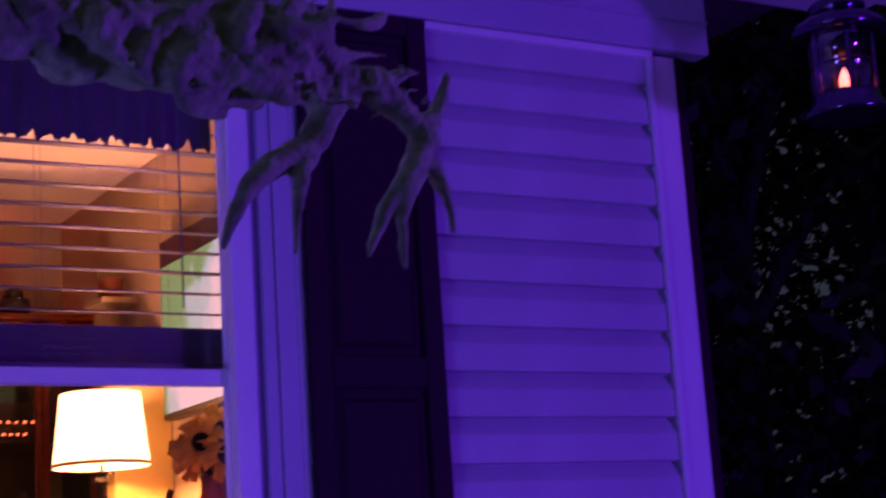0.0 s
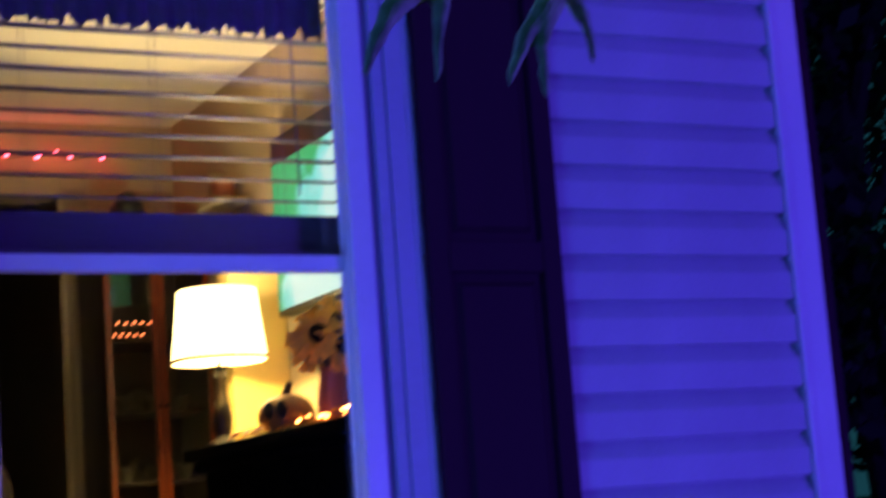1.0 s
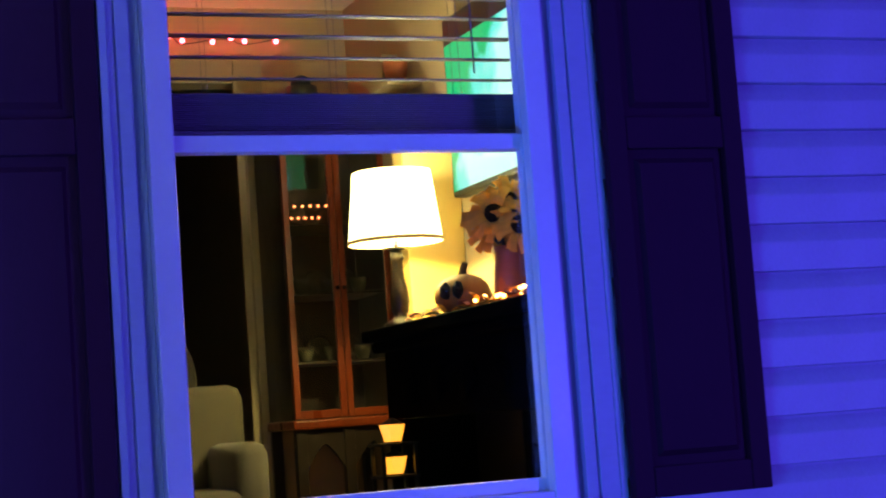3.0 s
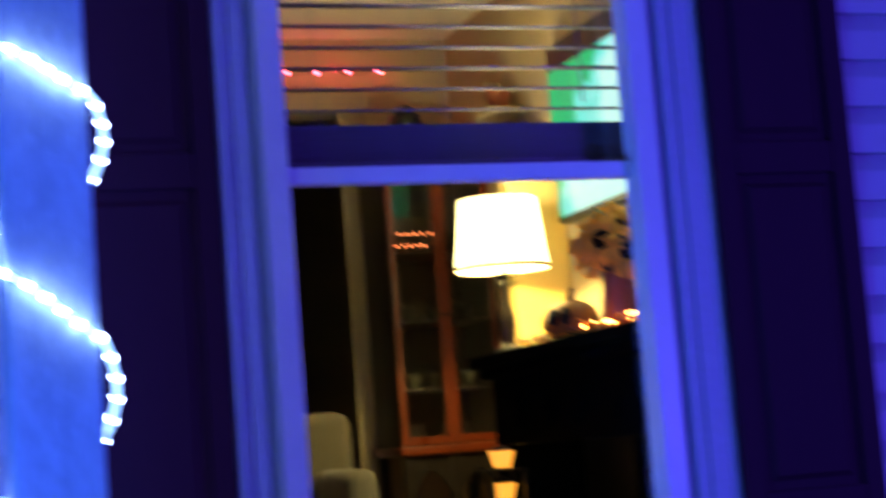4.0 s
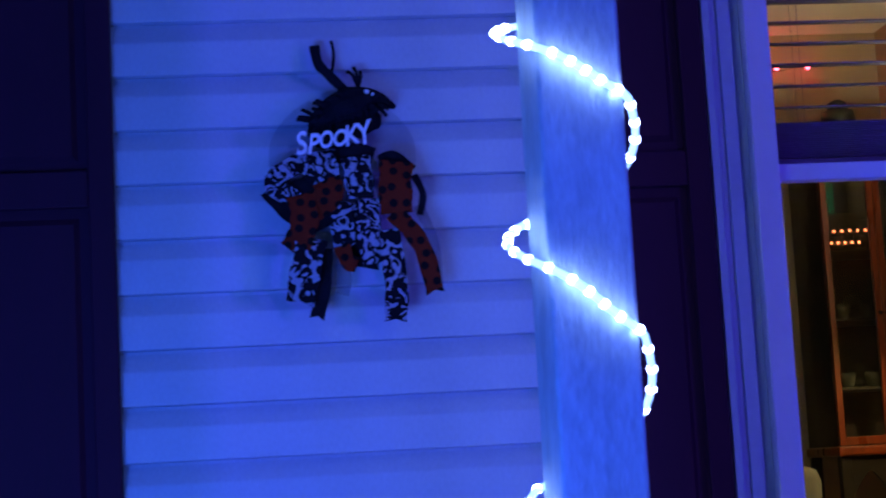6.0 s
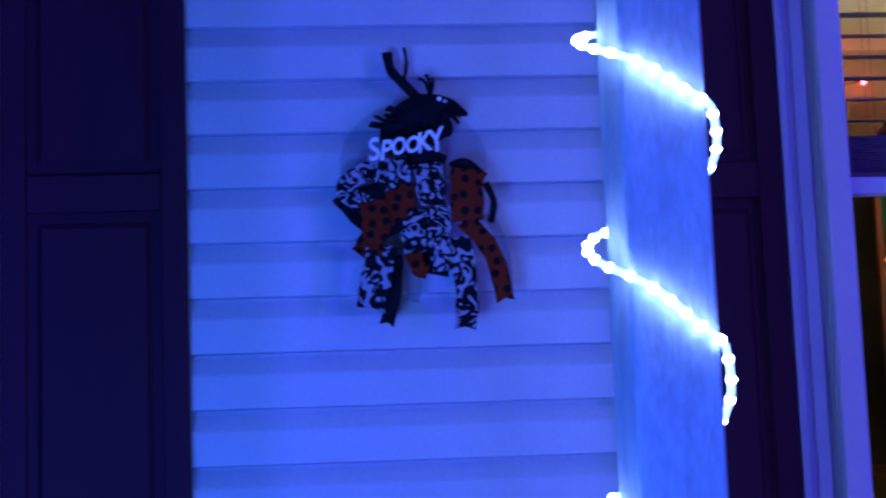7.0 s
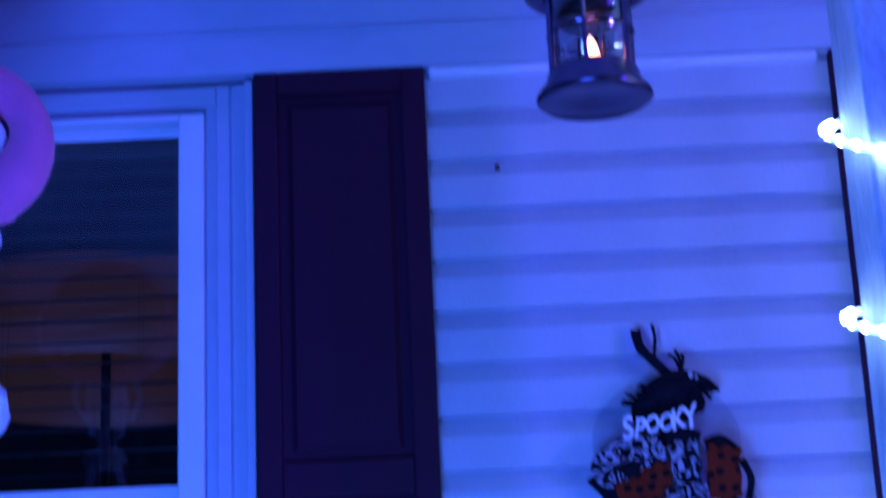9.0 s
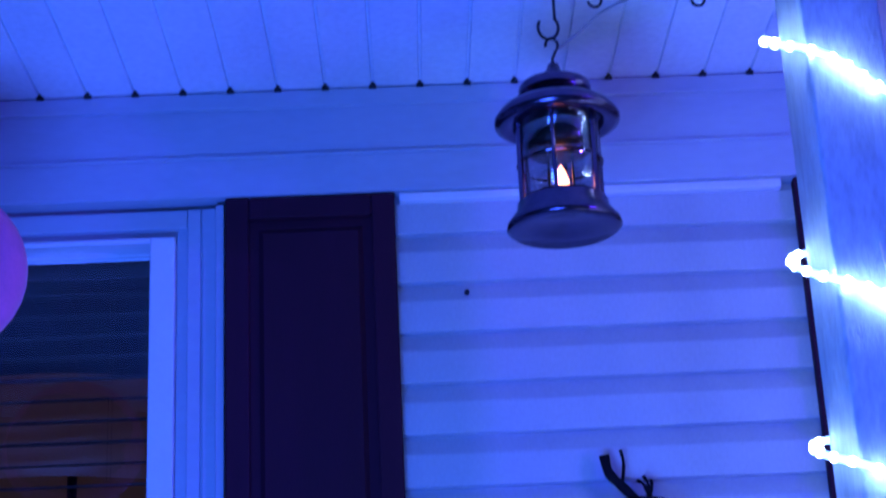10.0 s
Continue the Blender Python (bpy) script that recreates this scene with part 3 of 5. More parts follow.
ribbon(bm, [L(-1.366, 1.574, -0.03), L(-1.362, 1.543, -0.035), L(-1.367, 1.505, -0.035)], 0.007, twist=0.5)
for dx in (0.0, 0.008, -0.009):
    ribbon(bm, [L(-1.322 + dx * 1.6, 1.516 - abs(dx), -0.03), L(-1.316 + dx, 1.495, -0.045), L(-1.314, 1.465, -0.04)], 0.007, twist=0.6)
rnd = random.Random(4)
for i in range(70):
    k = rnd.uniform(2, 24)
    c = line[int(k)]
    a = rnd.uniform(2.6, 4.6) if rnd.random() < 0.6 else rnd.uniform(4.6, 6.6)
    r = radii[int(k)] * rnd.uniform(0.3, 0.95)
    p = c + Vector((r * math.cos(a), -radii[int(k)] * 0.7, r * math.sin(a)))
    ln = rnd.uniform(0.014, 0.030)
    d = Vector((math.cos(a), -0.25, math.sin(a))) * ln
    ribbon(bm, [p, p + d * 0.5 + Vector((0, -0.004, 0)), p + d], 0.008, per=3, twist=rnd.uniform(-0.8, 0.8))
part("bird", bm, FEATHER, sign, "black glittered feather bird")
bm = bmesh.new()
for dx, dz, r in ((0, 0, 0.0052), (0.012, -0.006, 0.0035)):
    bmesh.ops.create_icosphere(bm, subdivisions=2, radius=r, matrix=Matrix.Translation(L(-1.299 + dx, 1.454 + dz, -0.070)))
part("eye", bm, SCRIPT, sign, "shiny white bead eye", smooth=True)

# sheer tulle disc behind it all, slightly puckered
bm = bmesh.new()
rings = []
for r in (0.004, 0.05, 0.10, 0.135, 0.15):
    rings.append([bm.verts.new(L(-1.352 + r * 1.02 * math.cos(a) * (1 + 0.03 * math.sin(3 * a)), 1.318 + r * math.sin(a) * (1 + 0.04 * math.cos(4 * a)), -0.010 - 0.006 * math.sin(9 * a) * r / 0.15)) for a in [k * math.pi / 24 for k in range(48)]])
for p, q in zip(rings, rings[1:]):
    for k in range(48):
        bm.faces.new((p[k], p[(k + 1) % 48], q[(k + 1) % 48], q[k]))
part("tulle_disc", bm, SHEER, sign, "sheer dark tulle backing", smooth=True)

# the word, letter by letter, in a loose brush hand
for i, (ch, size, x, z) in enumerate((("S", 0.064, -1.450, 1.319), ("P", 0.056, -1.428, 1.322), ("O", 0.046, -1.402, 1.330), ("O", 0.046, -1.376, 1.335), ("K", 0.056, -1.350, 1.335), ("Y", 0.064, -1.324, 1.334))):
    cu = bpy.data.curves.new("letter", "FONT")
    cu.body, cu.size, cu.extrude, cu.bevel_depth, cu.offset, cu.shear = ch, size, 0.0025, 0.0008, 0.0004, 0.34
    tmp = new("letter", cu)
    bpy.context.view_layer.update()
    me = bpy.data.meshes.new_from_object(tmp.evaluated_get(bpy.context.evaluated_depsgraph_get()))
    bpy.data.objects.remove(tmp)
    me.materials.clear()
    me.materials.append(SCRIPT)
    ob = new("letter", me)
    ob.parent = sign
    ob.matrix_local = Matrix.Translation(L(x, z, -0.098)) @ Euler((radians(90), 0, 0)).to_matrix().to_4x4() @ Matrix.Rotation(radians(10 + (4, -4, 5, -3, 4, 8)[i]), 4, "Z") @ Matrix.Diagonal((0.80, 1, 1, 1))
    ob["label"] = "white painted letter"

for mat, lab, lift, items in (
    (RIB_WHITE, "black ribbon with a white scroll print", -0.060, (
        (((-1.432, 1.322), (-1.475, 1.300), (-1.498, 1.274), (-1.454, 1.241)), 0.042, 0.5, False),
        (((-1.407, 1.340), (-1.404, 1.312), (-1.394, 1.274)), 0.070, 0.2, False),
        (((-1.330, 1.326), (-1.325, 1.286), (-1.323, 1.239)), 0.058, 0.2, False),
        (((-1.351, 1.233), (-1.362, 1.194), (-1.360, 1.140)), 0.048, 0.4, False),
        (((-1.310, 1.237), (-1.310, 1.180), (-1.302, 1.103)), 0.050, -0.3, False),
        (((-1.425, 1.160), (-1.439, 1.102), (-1.456, 1.025)), 0.062, 0.25, True),
        (((-1.272, 1.172), (-1.263, 1.109), (-1.259, 1.044), (-1.264, 0.982)), 0.048, -0.3, True))),
    (RIB_ORANGE, "orange ribbon with round black dots", -0.066, (
        (((-1.393, 1.279), (-1.385, 1.251), (-1.422, 1.217)), 0.058, 0.3, False),
        (((-1.447, 1.250), (-1.438, 1.208), (-1.447, 1.166), (-1.468, 1.136)), 0.056, 0.2, False),
        (((-1.246, 1.312), (-1.252, 1.261), (-1.250, 1.204)), 0.068, 0.2, False),
        (((-1.257, 1.207), (-1.223, 1.166), (-1.197, 1.116), (-1.179, 1.036)), 0.038, 0.3, True),
        (((-1.366, 1.141), (-1.356, 1.109), (-1.337, 1.101)), 0.033, 0.2, False))),
    (FEATHER, "plain black ribbon", -0.040, (
        (((-1.512, 1.266), (-1.483, 1.228), (-1.451, 1.199)), 0.031, 0.3, False),
        (((-1.369, 1.334), (-1.329, 1.340), (-1.290, 1.330)), 0.036, 0.1, False),
        (((-1.278, 1.318), (-1.252, 1.326), (-1.211, 1.297)), 0.024, 0.4, False),
        (((-1.209, 1.287), (-1.194, 1.245), (-1.201, 1.203)), 0.015, 0.6, False),
        (((-1.399, 1.141), (-1.405, 1.066), (-1.422, 0.996)), 0.031, 0.2, True),
        (((-1.323, 1.204), (-1.318, 1.157), (-1.328, 1.099)), 0.075, 0.1, False),
        (((-1.438, 1.290), (-1.417, 1.230), (-1.395, 1.183)), 0.070, 0.1, False))),
    (SHEER, "sheer dark ribbon end", -0.040, (
        (((-1.204, 1.224), (-1.178, 1.153), (-1.169, 1.059)), 0.022, 0.3, False),
        (((-1.366, 1.110), (-1.362, 1.080), (-1.368, 1.045)), 0.030, 0.3, False)))):
    for j, (pts, w, tw, fork) in enumerate(items):
        n = len(pts)
        part("ribbon", ribbon(bmesh.new(), [L(px, pz - 0.009, lift - 0.022 * math.sin(math.pi * (k + 0.5) / n) - 0.002 * j) for k, (px, pz) in enumerate(pts)], w, twist=tw, fork=fork), mat, sign, lab)
part("nail", lathe(bmesh.new(), [(0.001, 0.0), (0.004, 0.0), (0.004, 0.02), (0.001, 0.02)], at=L(-1.345, 1.40, -0.012), n=10, turn=Matrix.Rotation(math.pi / 2, 3, "X")), BLACK, sign)
bm = lathe(bmesh.new(), [(0.001, 0.012), (0.006, 0.012), (0.006, 0.004), (0.003, 0.0), (0.003, -0.004)], at=(-1.671, -0.004, 1.947), n=10, turn=Matrix.Rotation(math.pi / 2, 3, "X"))
tagged(part("nail", bm, BLACK), "small dark nail driven into the siding", "nail")


# ---- hanging figures, each one plain mesh ----
bm = bmesh.new()


def claw(x, z, tips, w=0.030):
    for pts, r0 in tips:
        line = spline([(x, -0.80, z)] + [(px, py, pz) for px, py, pz in pts], 6)
        n = len(line)
        tube(bm, line, [r0 * (1.0 - 0.82 * (i / (n - 1)) ** 1.6) * (1 + 0.07 * math.sin(i * 1.7)) for i in range(n)], n=8)


CY = -0.80
# long draped trunk with open ribs
for j, (dz, r) in enumerate(((0.0, 0.030), (0.07, 0.026), (0.14, 0.024))):
    pts = [(-0.62, CY, 1.86 + dz), (-0.40, CY - 0.03, 1.76 + dz), (-0.20, CY - 0.02, 1.72 + dz), (0.02, CY, 1.70 + dz * 0.8), (0.15, CY, 1.72 + dz * 0.7), (0.25, CY, 1.70 + dz * 0.3)]
    tube(bm, spline(pts, 8), [r * (1 + 0.3 * math.sin(i * 0.8 + j)) for i in range(41)], n=9)
rnd = random.Random(11)
for i in range(40):
    x0 = -0.42 + i * 0.0152 + rnd.uniform(-0.05, 0.05)
    drop = 1.675 + 0.035 * math.sin(i * 0.21) + rnd.uniform(-0.02, 0.06)
    lean = rnd.uniform(-0.10, 0.22)
    pts = [(x0 + 0.06 + lean, CY + rnd.uniform(0, 0.06), 1.90 + rnd.uniform(-0.06, 0.05)), (x0 + 0.02 + lean * 0.7, CY - 0.06, 1.80 + rnd.uniform(-0.04, 0.05)), (x0 - 0.02 + lean * 0.2, CY - 0.08, drop + 0.05), (x0 + 0.04, CY - 0.04 - rnd.uniform(0, 0.04), drop), (x0 + 0.12 + lean * 0.6, CY + 0.03, drop + rnd.uniform(-0.01, 0.09))]
    tube(bm, spline(pts, 6), [max(0.004, 0.0115 + 0.006 * math.sin(k * 0.5 + i) + rnd.uniform(-0.002, 0.002)) * (1.8 if i % 7 == 0 else 1.0) for k in range(25)], n=6)
for i in range(14):
    z0 = 1.64 + i * 0.014
    tube(bm, spline([(0.02, CY - 0.04, z0 + 0.04), (0.11, CY - 0.07, z0 - 0.012), (0.19, CY - 0.05, z0 + rnd.uniform(-0.01, 0.01)), (0.255, CY, z0 + 0.03)], 6), 0.0045, n=6)
for i in range(26):
    x0, z0 = rnd.uniform(0.16, 0.48), rnd.uniform(1.62, 1.76)
    d = Vector((rnd.gauss(0, 0.06), rnd.gauss(0, 0.02), rnd.gauss(-0.01, 0.04)))
    p = Vector((x0, CY - 0.02, z0))
    tube(bm, spline([p, p + d * 0.5 + Vector((0, -0.01, 0.012)), p + d], 4), [0.007 * (1 - 0.1 * k) for k in range(9)], n=5)
for c, s in (((-0.25, CY, 1.69), (0.07, 0.06, 0.035)), ((-0.12, CY, 1.70), (0.10, 0.06, 0.045)), ((0.24, CY, 1.69), (0.05, 0.045, 0.05)), ((0.33, CY, 1.71), (0.06, 0.045, 0.035)), ((0.45, CY, 1.62), (0.030, 0.03, 0.045))):
    lumpy_sphere(bm, c, s, n=9, lump=0.5)
claw(0.25, 1.67, ((((0.20, CY, 1.58), (0.10, CY - 0.02, 1.52), (0.04, CY - 0.03, 1.45), (0.005, CY - 0.02, 1.365)), 0.034),
                  (((0.21, CY, 1.58), (0.165, CY - 0.03, 1.50), (0.150, CY - 0.02, 1.362)), 0.026),
                  (((0.30, CY, 1.69), (0.36, CY, 1.72), (0.42, CY, 1.755)), 0.026)))
claw(0.34, 1.70, ((((0.41, CY, 1.66), (0.44, CY, 1.60), (0.43, CY, 1.56)), 0.032),))
claw(0.445, 1.60, ((((0.40, CY - 0.02, 1.53), (0.345, CY - 0.02, 1.46), (0.300, CY - 0.02, 1.365)), 0.030),
                   (((0.41, CY - 0.02, 1.52), (0.375, CY - 0.03, 1.45), (0.380, CY - 0.02, 1.340)), 0.024),
                   (((0.475, CY, 1.54), (0.485, CY - 0.02, 1.48), (0.492, CY - 0.02, 1.415)), 0.020),
                   (((0.475, CY, 1.66), (0.495, CY - 0.01, 1.71), (0.508, CY - 0.01, 1.755)), 0.024)))
for v in bm.verts:
    v.co += Vector((noise.noise(v.co * 31), noise.noise(v.co * 31 + Vector((5, 0, 0))), noise.noise(v.co * 31 + Vector((0, 9, 0))))) * 0.005
bm.transform(Matrix.Translation((-0.614, -1.938, 0.402)) @ Matrix.Scale(0.46, 4))
prop = part("creature_prop", bm, MOSS, smooth=True)
md = prop.modifiers.new("one_skin", "REMESH")
md.mode, md.voxel_size, md.use_smooth_shade = "VOXEL", 0.0032, True
tagged(prop, "grey-green clawed creature prop hung from the porch ceiling", "hanging prop")
for x0 in (-0.86, -0.71):
    bm = tube(bmesh.new(), [(x0, -2.306, 1.20), (x0 + 0.01, -2.306, 1.9), (x0, -2.306, CEILING)], 0.002, n=6)
    tagged(part("cord", bm, BLACK), "thin black cord that holds the creature prop", "cord", "prop cords")

bm = bmesh.new()
SX, SY = -2.675, -0.60
tube(bm, [(SX + 0.15 * math.cos(a) * (0.92 + 0.08 * math.sin(a)), SY - 0.01, 1.79 + 0.12 * math.sin(a)) for a in [k * math.pi / 18 for k in range(-7, 30)]], [0.046 + 0.008 * math.sin(k * 0.5) for k in range(37)], n=14, mat=1)
lumpy_sphere(bm, (SX, SY + 0.03, 1.79), (0.16, 0.07, 0.135), mat=2, lump=0.2)
lumpy_sphere(bm, (SX + 0.035, SY - 0.04, 1.795), (0.062, 0.06, 0.070), mat=0, lump=0.15)
lumpy_sphere(bm, (SX + 0.045, SY - 0.06, 1.745), (0.038, 0.045, 0.032), mat=0, lump=0.2)
lumpy_sphere(bm, (SX + 0.04, SY - 0.01, 1.672), (0.075, 0.06, 0.040), mat=1, lump=0.35)
for i in range(6):
    z0 = 1.635 - i * 0.024
    w = 0.052 - 0.003 * abs(i - 2)
    tube(bm, spline([(SX, SY + 0.02, z0 + 0.008), (SX + w, SY - 0.01, z0), (SX + w * 0.6, SY - 0.055, z0 - 0.014), (SX + 0.004, SY - 0.06, z0 - 0.016)], 5), 0.0055, n=6)
    tube(bm, spline([(SX, SY + 0.02, z0 + 0.008), (SX - w, SY - 0.01, z0), (SX - w * 0.6, SY - 0.055, z0 - 0.014), (SX - 0.004, SY - 0.06, z0 - 0.016)], 5), 0.0055, n=6)
tube(bm, [(SX, SY, 1.67), (SX, SY + 0.015, 1.55), (SX, SY, 1.44)], 0.010, n=8)
lumpy_sphere(bm, (SX, SY, 1.44), (0.055, 0.035, 0.030), lump=0.4)
for s in (-1, 1):
    tube(bm, spline([(SX + s * 0.03, SY, 1.43), (SX + s * 0.045, SY - 0.03, 1.36), (SX + s * 0.05 + 0.012, SY - 0.02, 1.30), (SX + s * 0.05 + 0.02, SY - 0.02, 1.26)], 5), 0.011, n=8)
    lumpy_sphere(bm, (SX + s * 0.055 + 0.035, SY - 0.05, 1.295), (0.030, 0.035, 0.050), lump=0.35)
    tube(bm, spline([(SX + s * 0.06, SY, 1.66), (SX + s * 0.085, SY - 0.02, 1.60), (SX + s * 0.055, SY - 0.06, 1.55)], 5), 0.008, n=8)
tube(bm, [(SX, SY, 1.90), (SX + 0.005, SY, 2.20), (SX, SY, CEILING - 0.036)], 0.003, n=6)
bm.transform(Matrix.Translation((0, 0, 0.036)))
tagged(part("skeleton_doll", bm, [BONE, PINK, MAROONFELT], smooth=True), "small white skeleton doll in a puffy pink hood", "doll")


# ---- the lit room behind the right-hand window ----
FLOOR_Z, ROOM_TOP, BACK, RIGHT, LEFT = 0.03, 2.28, 2.78, 0.90, -1.40
tagged(part("floor_room", cube(LEFT - 3.2, 1.70, 0.152, 6.1, FLOOR_Z - 0.1, FLOOR_Z), INFLOOR), "dark oak floor inside the room", "floor", kind="structure")
tagged(part("ceiling_room", cube(LEFT - 0.06, 1.70, 0.15, 6.1, ROOM_TOP, ROOM_TOP + 0.1), INCEIL), "cream painted room ceiling", "ceiling", kind="structure")
tagged(part("ceiling_dark_room", cube(LEFT - 3.2, LEFT - 0.062, 0.15, 6.1, ROOM_TOP, ROOM_TOP + 0.1), SHADOWROOM), "ceiling of the unlit room, its darkness put into the colour", "ceiling", kind="structure")
tagged(part("wall_east", cube(RIGHT, 1.70, 0.15, 6.1, FLOOR_Z, ROOM_TOP), INWALL), "tan painted inner wall", "wall", kind="structure")
bm = bmesh.new()
box(bm, 0.49, RIGHT, BACK, BACK + 0.12, FLOOR_Z, ROOM_TOP)
box(bm, LEFT, 0.49, BACK, BACK + 0.12, 1.985, ROOM_TOP)
box(bm, LEFT, -0.62, BACK, BACK + 0.12, FLOOR_Z, 1.985)
tagged(part("wall_north", bm, INWALL), "tan inner wall with a wide dark doorway", "wall", kind="structure")
bm = bmesh.new()
for x0, x1, z0, z1 in ((0.433, 0.548, FLOOR_Z, 2.088), (-0.68, -0.57, FLOOR_Z, 2.088), (-0.57, 0.433, 1.980, 2.088)):
    box(bm, x0, x1, BACK - 0.022, BACK - 0.001, z0, z1, bevel=0.004)
box(bm, 0.462, 0.515, BACK - 0.034, BACK - 0.020, FLOOR_Z, 1.95, bevel=0.006)
tagged(part("door_casing", bm, CASING), "cream moulded casing round the dark doorway", "casing", kind="structure")
# unseen partition, added so the lit room doesn't brighten the other window
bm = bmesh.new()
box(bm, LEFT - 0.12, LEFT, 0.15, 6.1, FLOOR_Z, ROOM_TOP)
tagged(part("wall_west", bm, SHADOWROOM), "unseen partition that keeps lamplight out of the unlit room, coloured near black", "wall", kind="structure")
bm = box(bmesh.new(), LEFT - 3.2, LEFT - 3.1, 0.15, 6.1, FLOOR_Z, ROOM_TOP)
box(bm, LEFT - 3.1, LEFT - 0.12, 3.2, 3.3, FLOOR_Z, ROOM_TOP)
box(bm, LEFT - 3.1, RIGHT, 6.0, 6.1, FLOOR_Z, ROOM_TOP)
tagged(part("wall_inner", bm, SHADOWROOM), "walls of the dark rooms beyond, their darkness put into the colour", "wall", kind="structure")
tagged(part("roof", cube(-6.5, 2.6, -2.6, 6.3, CEILING + 0.16, CEILING + 0.3), DARKSTONE), "flat closing roof above the porch", "roof", kind="structure")


# mantel along the east wall, seen end on
mantel = thing("fireplace_mantel", (0.7, 1.0, FLOOR_Z), "black painted fireplace mantel against the tan wall", "mantel")


def M(bm):
    bm.transform(Matrix.Translation((-0.7, -1.0, -FLOOR_Z)))
    return bm


part("shelf", M(cube(0.50, RIGHT - 0.002, 0.30, 1.605, 0.903, 0.940, bevel=0.005)), BLACKWOOD, mantel)
part("moulding", M(cube(0.525, RIGHT - 0.002, 0.32, 1.588, 0.868, 0.902, bevel=0.010)), BLACKWOOD, mantel)
part("frieze_panel", M(cube(0.56, RIGHT - 0.002, 0.34, 1.566, 0.66, 0.867, bevel=0.004)), BLACKWOOD, mantel)
for y0, y1 in ((0.34, 0.52), (1.386, 1.566)):
    leg = part("leg", M(cube(0.56, RIGHT - 0.002, y0, y1, FLOOR_Z, 0.659, bevel=0.004)), BLACKWOOD, mantel)
    for zc in (0.20, 0.36, 0.52):
        part("carved_boss", M(lumpy_sphere(bmesh.new(), (0.556, (y0 + y1) / 2, zc), (0.014, 0.05, 0.05), n=8, lump=0.5)), BLACKWOOD, leg, smooth=True)
part("back_panel", M(cube(0.78, RIGHT - 0.002, 0.52, 1.386, FLOOR_Z, 0.659)), BLACK, mantel)
for yc in (0.62, 0.86, 1.10, 1.34):
    part("carved_rosette", M(lumpy_sphere(bmesh.new(), (0.556, yc, 0.755), (0.014, 0.06, 0.05), n=8, lump=0.6)), BLACKWOOD, mantel, smooth=True)

# table lamp on the mantel
LX, LY, LZ = 0.583, 1.45, 0.940
lamp_thing = thing("table_lamp", (LX, LY, LZ), "lit table lamp, cream linen shade, dark turned base", "lamp")
part("base", lathe(bmesh.new(), [(0.001, 0.0), (0.055, 0.0), (0.055, 0.012), (0.030, 0.024), (0.020, 0.034), (0.026, 0.050), (0.031, 0.085), (0.026, 0.125), (0.018, 0.150), (0.017, 0.205), (0.024, 0.214), (0.018, 0.222), (0.020, 0.232), (0.008, 0.240), (0.001, 0.240)], n=24), BRASSDARK, lamp_thing, smooth=True)
part("stem", lathe(bmesh.new(), [(0.001, 0.23), (0.007, 0.23), (0.007, 0.27), (0.001, 0.27)], n=12), BRONZE, lamp_thing)
part("collar", lathe(bmesh.new(), [(0.012, 0.238), (0.045, 0.242), (0.045, 0.247), (0.012, 0.250)], n=20), CHINA, lamp_thing)
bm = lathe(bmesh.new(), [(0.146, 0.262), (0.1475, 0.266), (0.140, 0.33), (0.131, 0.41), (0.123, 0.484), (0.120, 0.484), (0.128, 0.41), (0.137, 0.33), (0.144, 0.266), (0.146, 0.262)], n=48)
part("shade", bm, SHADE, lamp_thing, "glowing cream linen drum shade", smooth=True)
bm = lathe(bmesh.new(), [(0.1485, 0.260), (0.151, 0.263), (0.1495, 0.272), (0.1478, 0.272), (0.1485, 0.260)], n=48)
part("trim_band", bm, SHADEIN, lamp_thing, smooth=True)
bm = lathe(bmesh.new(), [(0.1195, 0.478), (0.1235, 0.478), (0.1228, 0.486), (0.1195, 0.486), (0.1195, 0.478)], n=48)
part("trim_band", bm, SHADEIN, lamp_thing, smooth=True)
part("bulb", lathe(bmesh.new(), [(0.001, 0.335), (0.010, 0.339), (0.018, 0.357), (0.015, 0.379), (0.001, 0.389)], n=16), glow_material("lamp_bulb", (1.0, 0.74, 0.32), 60), lamp_thing, smooth=True)
# extra light added at the shade's top to brighten the room ceiling
lamp("lamp_ceiling_fill", "POINT", Matrix.Translation((LX, LY - 0.02, LZ + 0.474)), 13.5, (1.0, 0.83, 0.50), radius=0.02)
lamp("lamp_bulb_light", "POINT", Matrix.Translation((LX + 0.03, LY + 0.02, LZ + 0.300)), 34, (1.0, 0.74, 0.26), radius=0.015)

# added shallow box between mantel and china cabinet; its yellow is painted lamplight
cup = thing("tall_cupboard", (0.80, 1.93, FLOOR_Z), "added shallow box, its yellow standing for lamplight on the wall", "cupboard")
part("body", cube(-0.10, 0.098, -0.27, -0.17, 0.0, 1.56, bevel=0.004), LAMPLIT, cup)
part("top_lip", cube(-0.112, 0.098, -0.282, -0.165, 1.5605, 1.58, bevel=0.005), LAMPLIT, cup)

# television over the mantel
tv = thing("television", (RIGHT - 0.002, 1.150, 1.300), "flat television glowing green and white over the mantel", "television")
bm = cube(-0.055, 0, -0.62, 0.445, 0.058, 0.645, bevel=0.008)
part("case", bm, BLACK, tv)
mat = bpy.data.materials.new("lit_screen")
mat.use_nodes = True
n_, l_ = mat.node_tree.nodes, mat.node_tree.links
b_ = n_["Principled BSDF"]
co = n_.new("ShaderNodeTexCoord")
ns = n_.new("ShaderNodeTexNoise")
ns.inputs["Scale"].default_value = 5.0
ns.inputs["Detail"].default_value = 3
sep = n_.new("ShaderNodeSeparateXYZ")
m1 = n_.new("ShaderNodeMath")
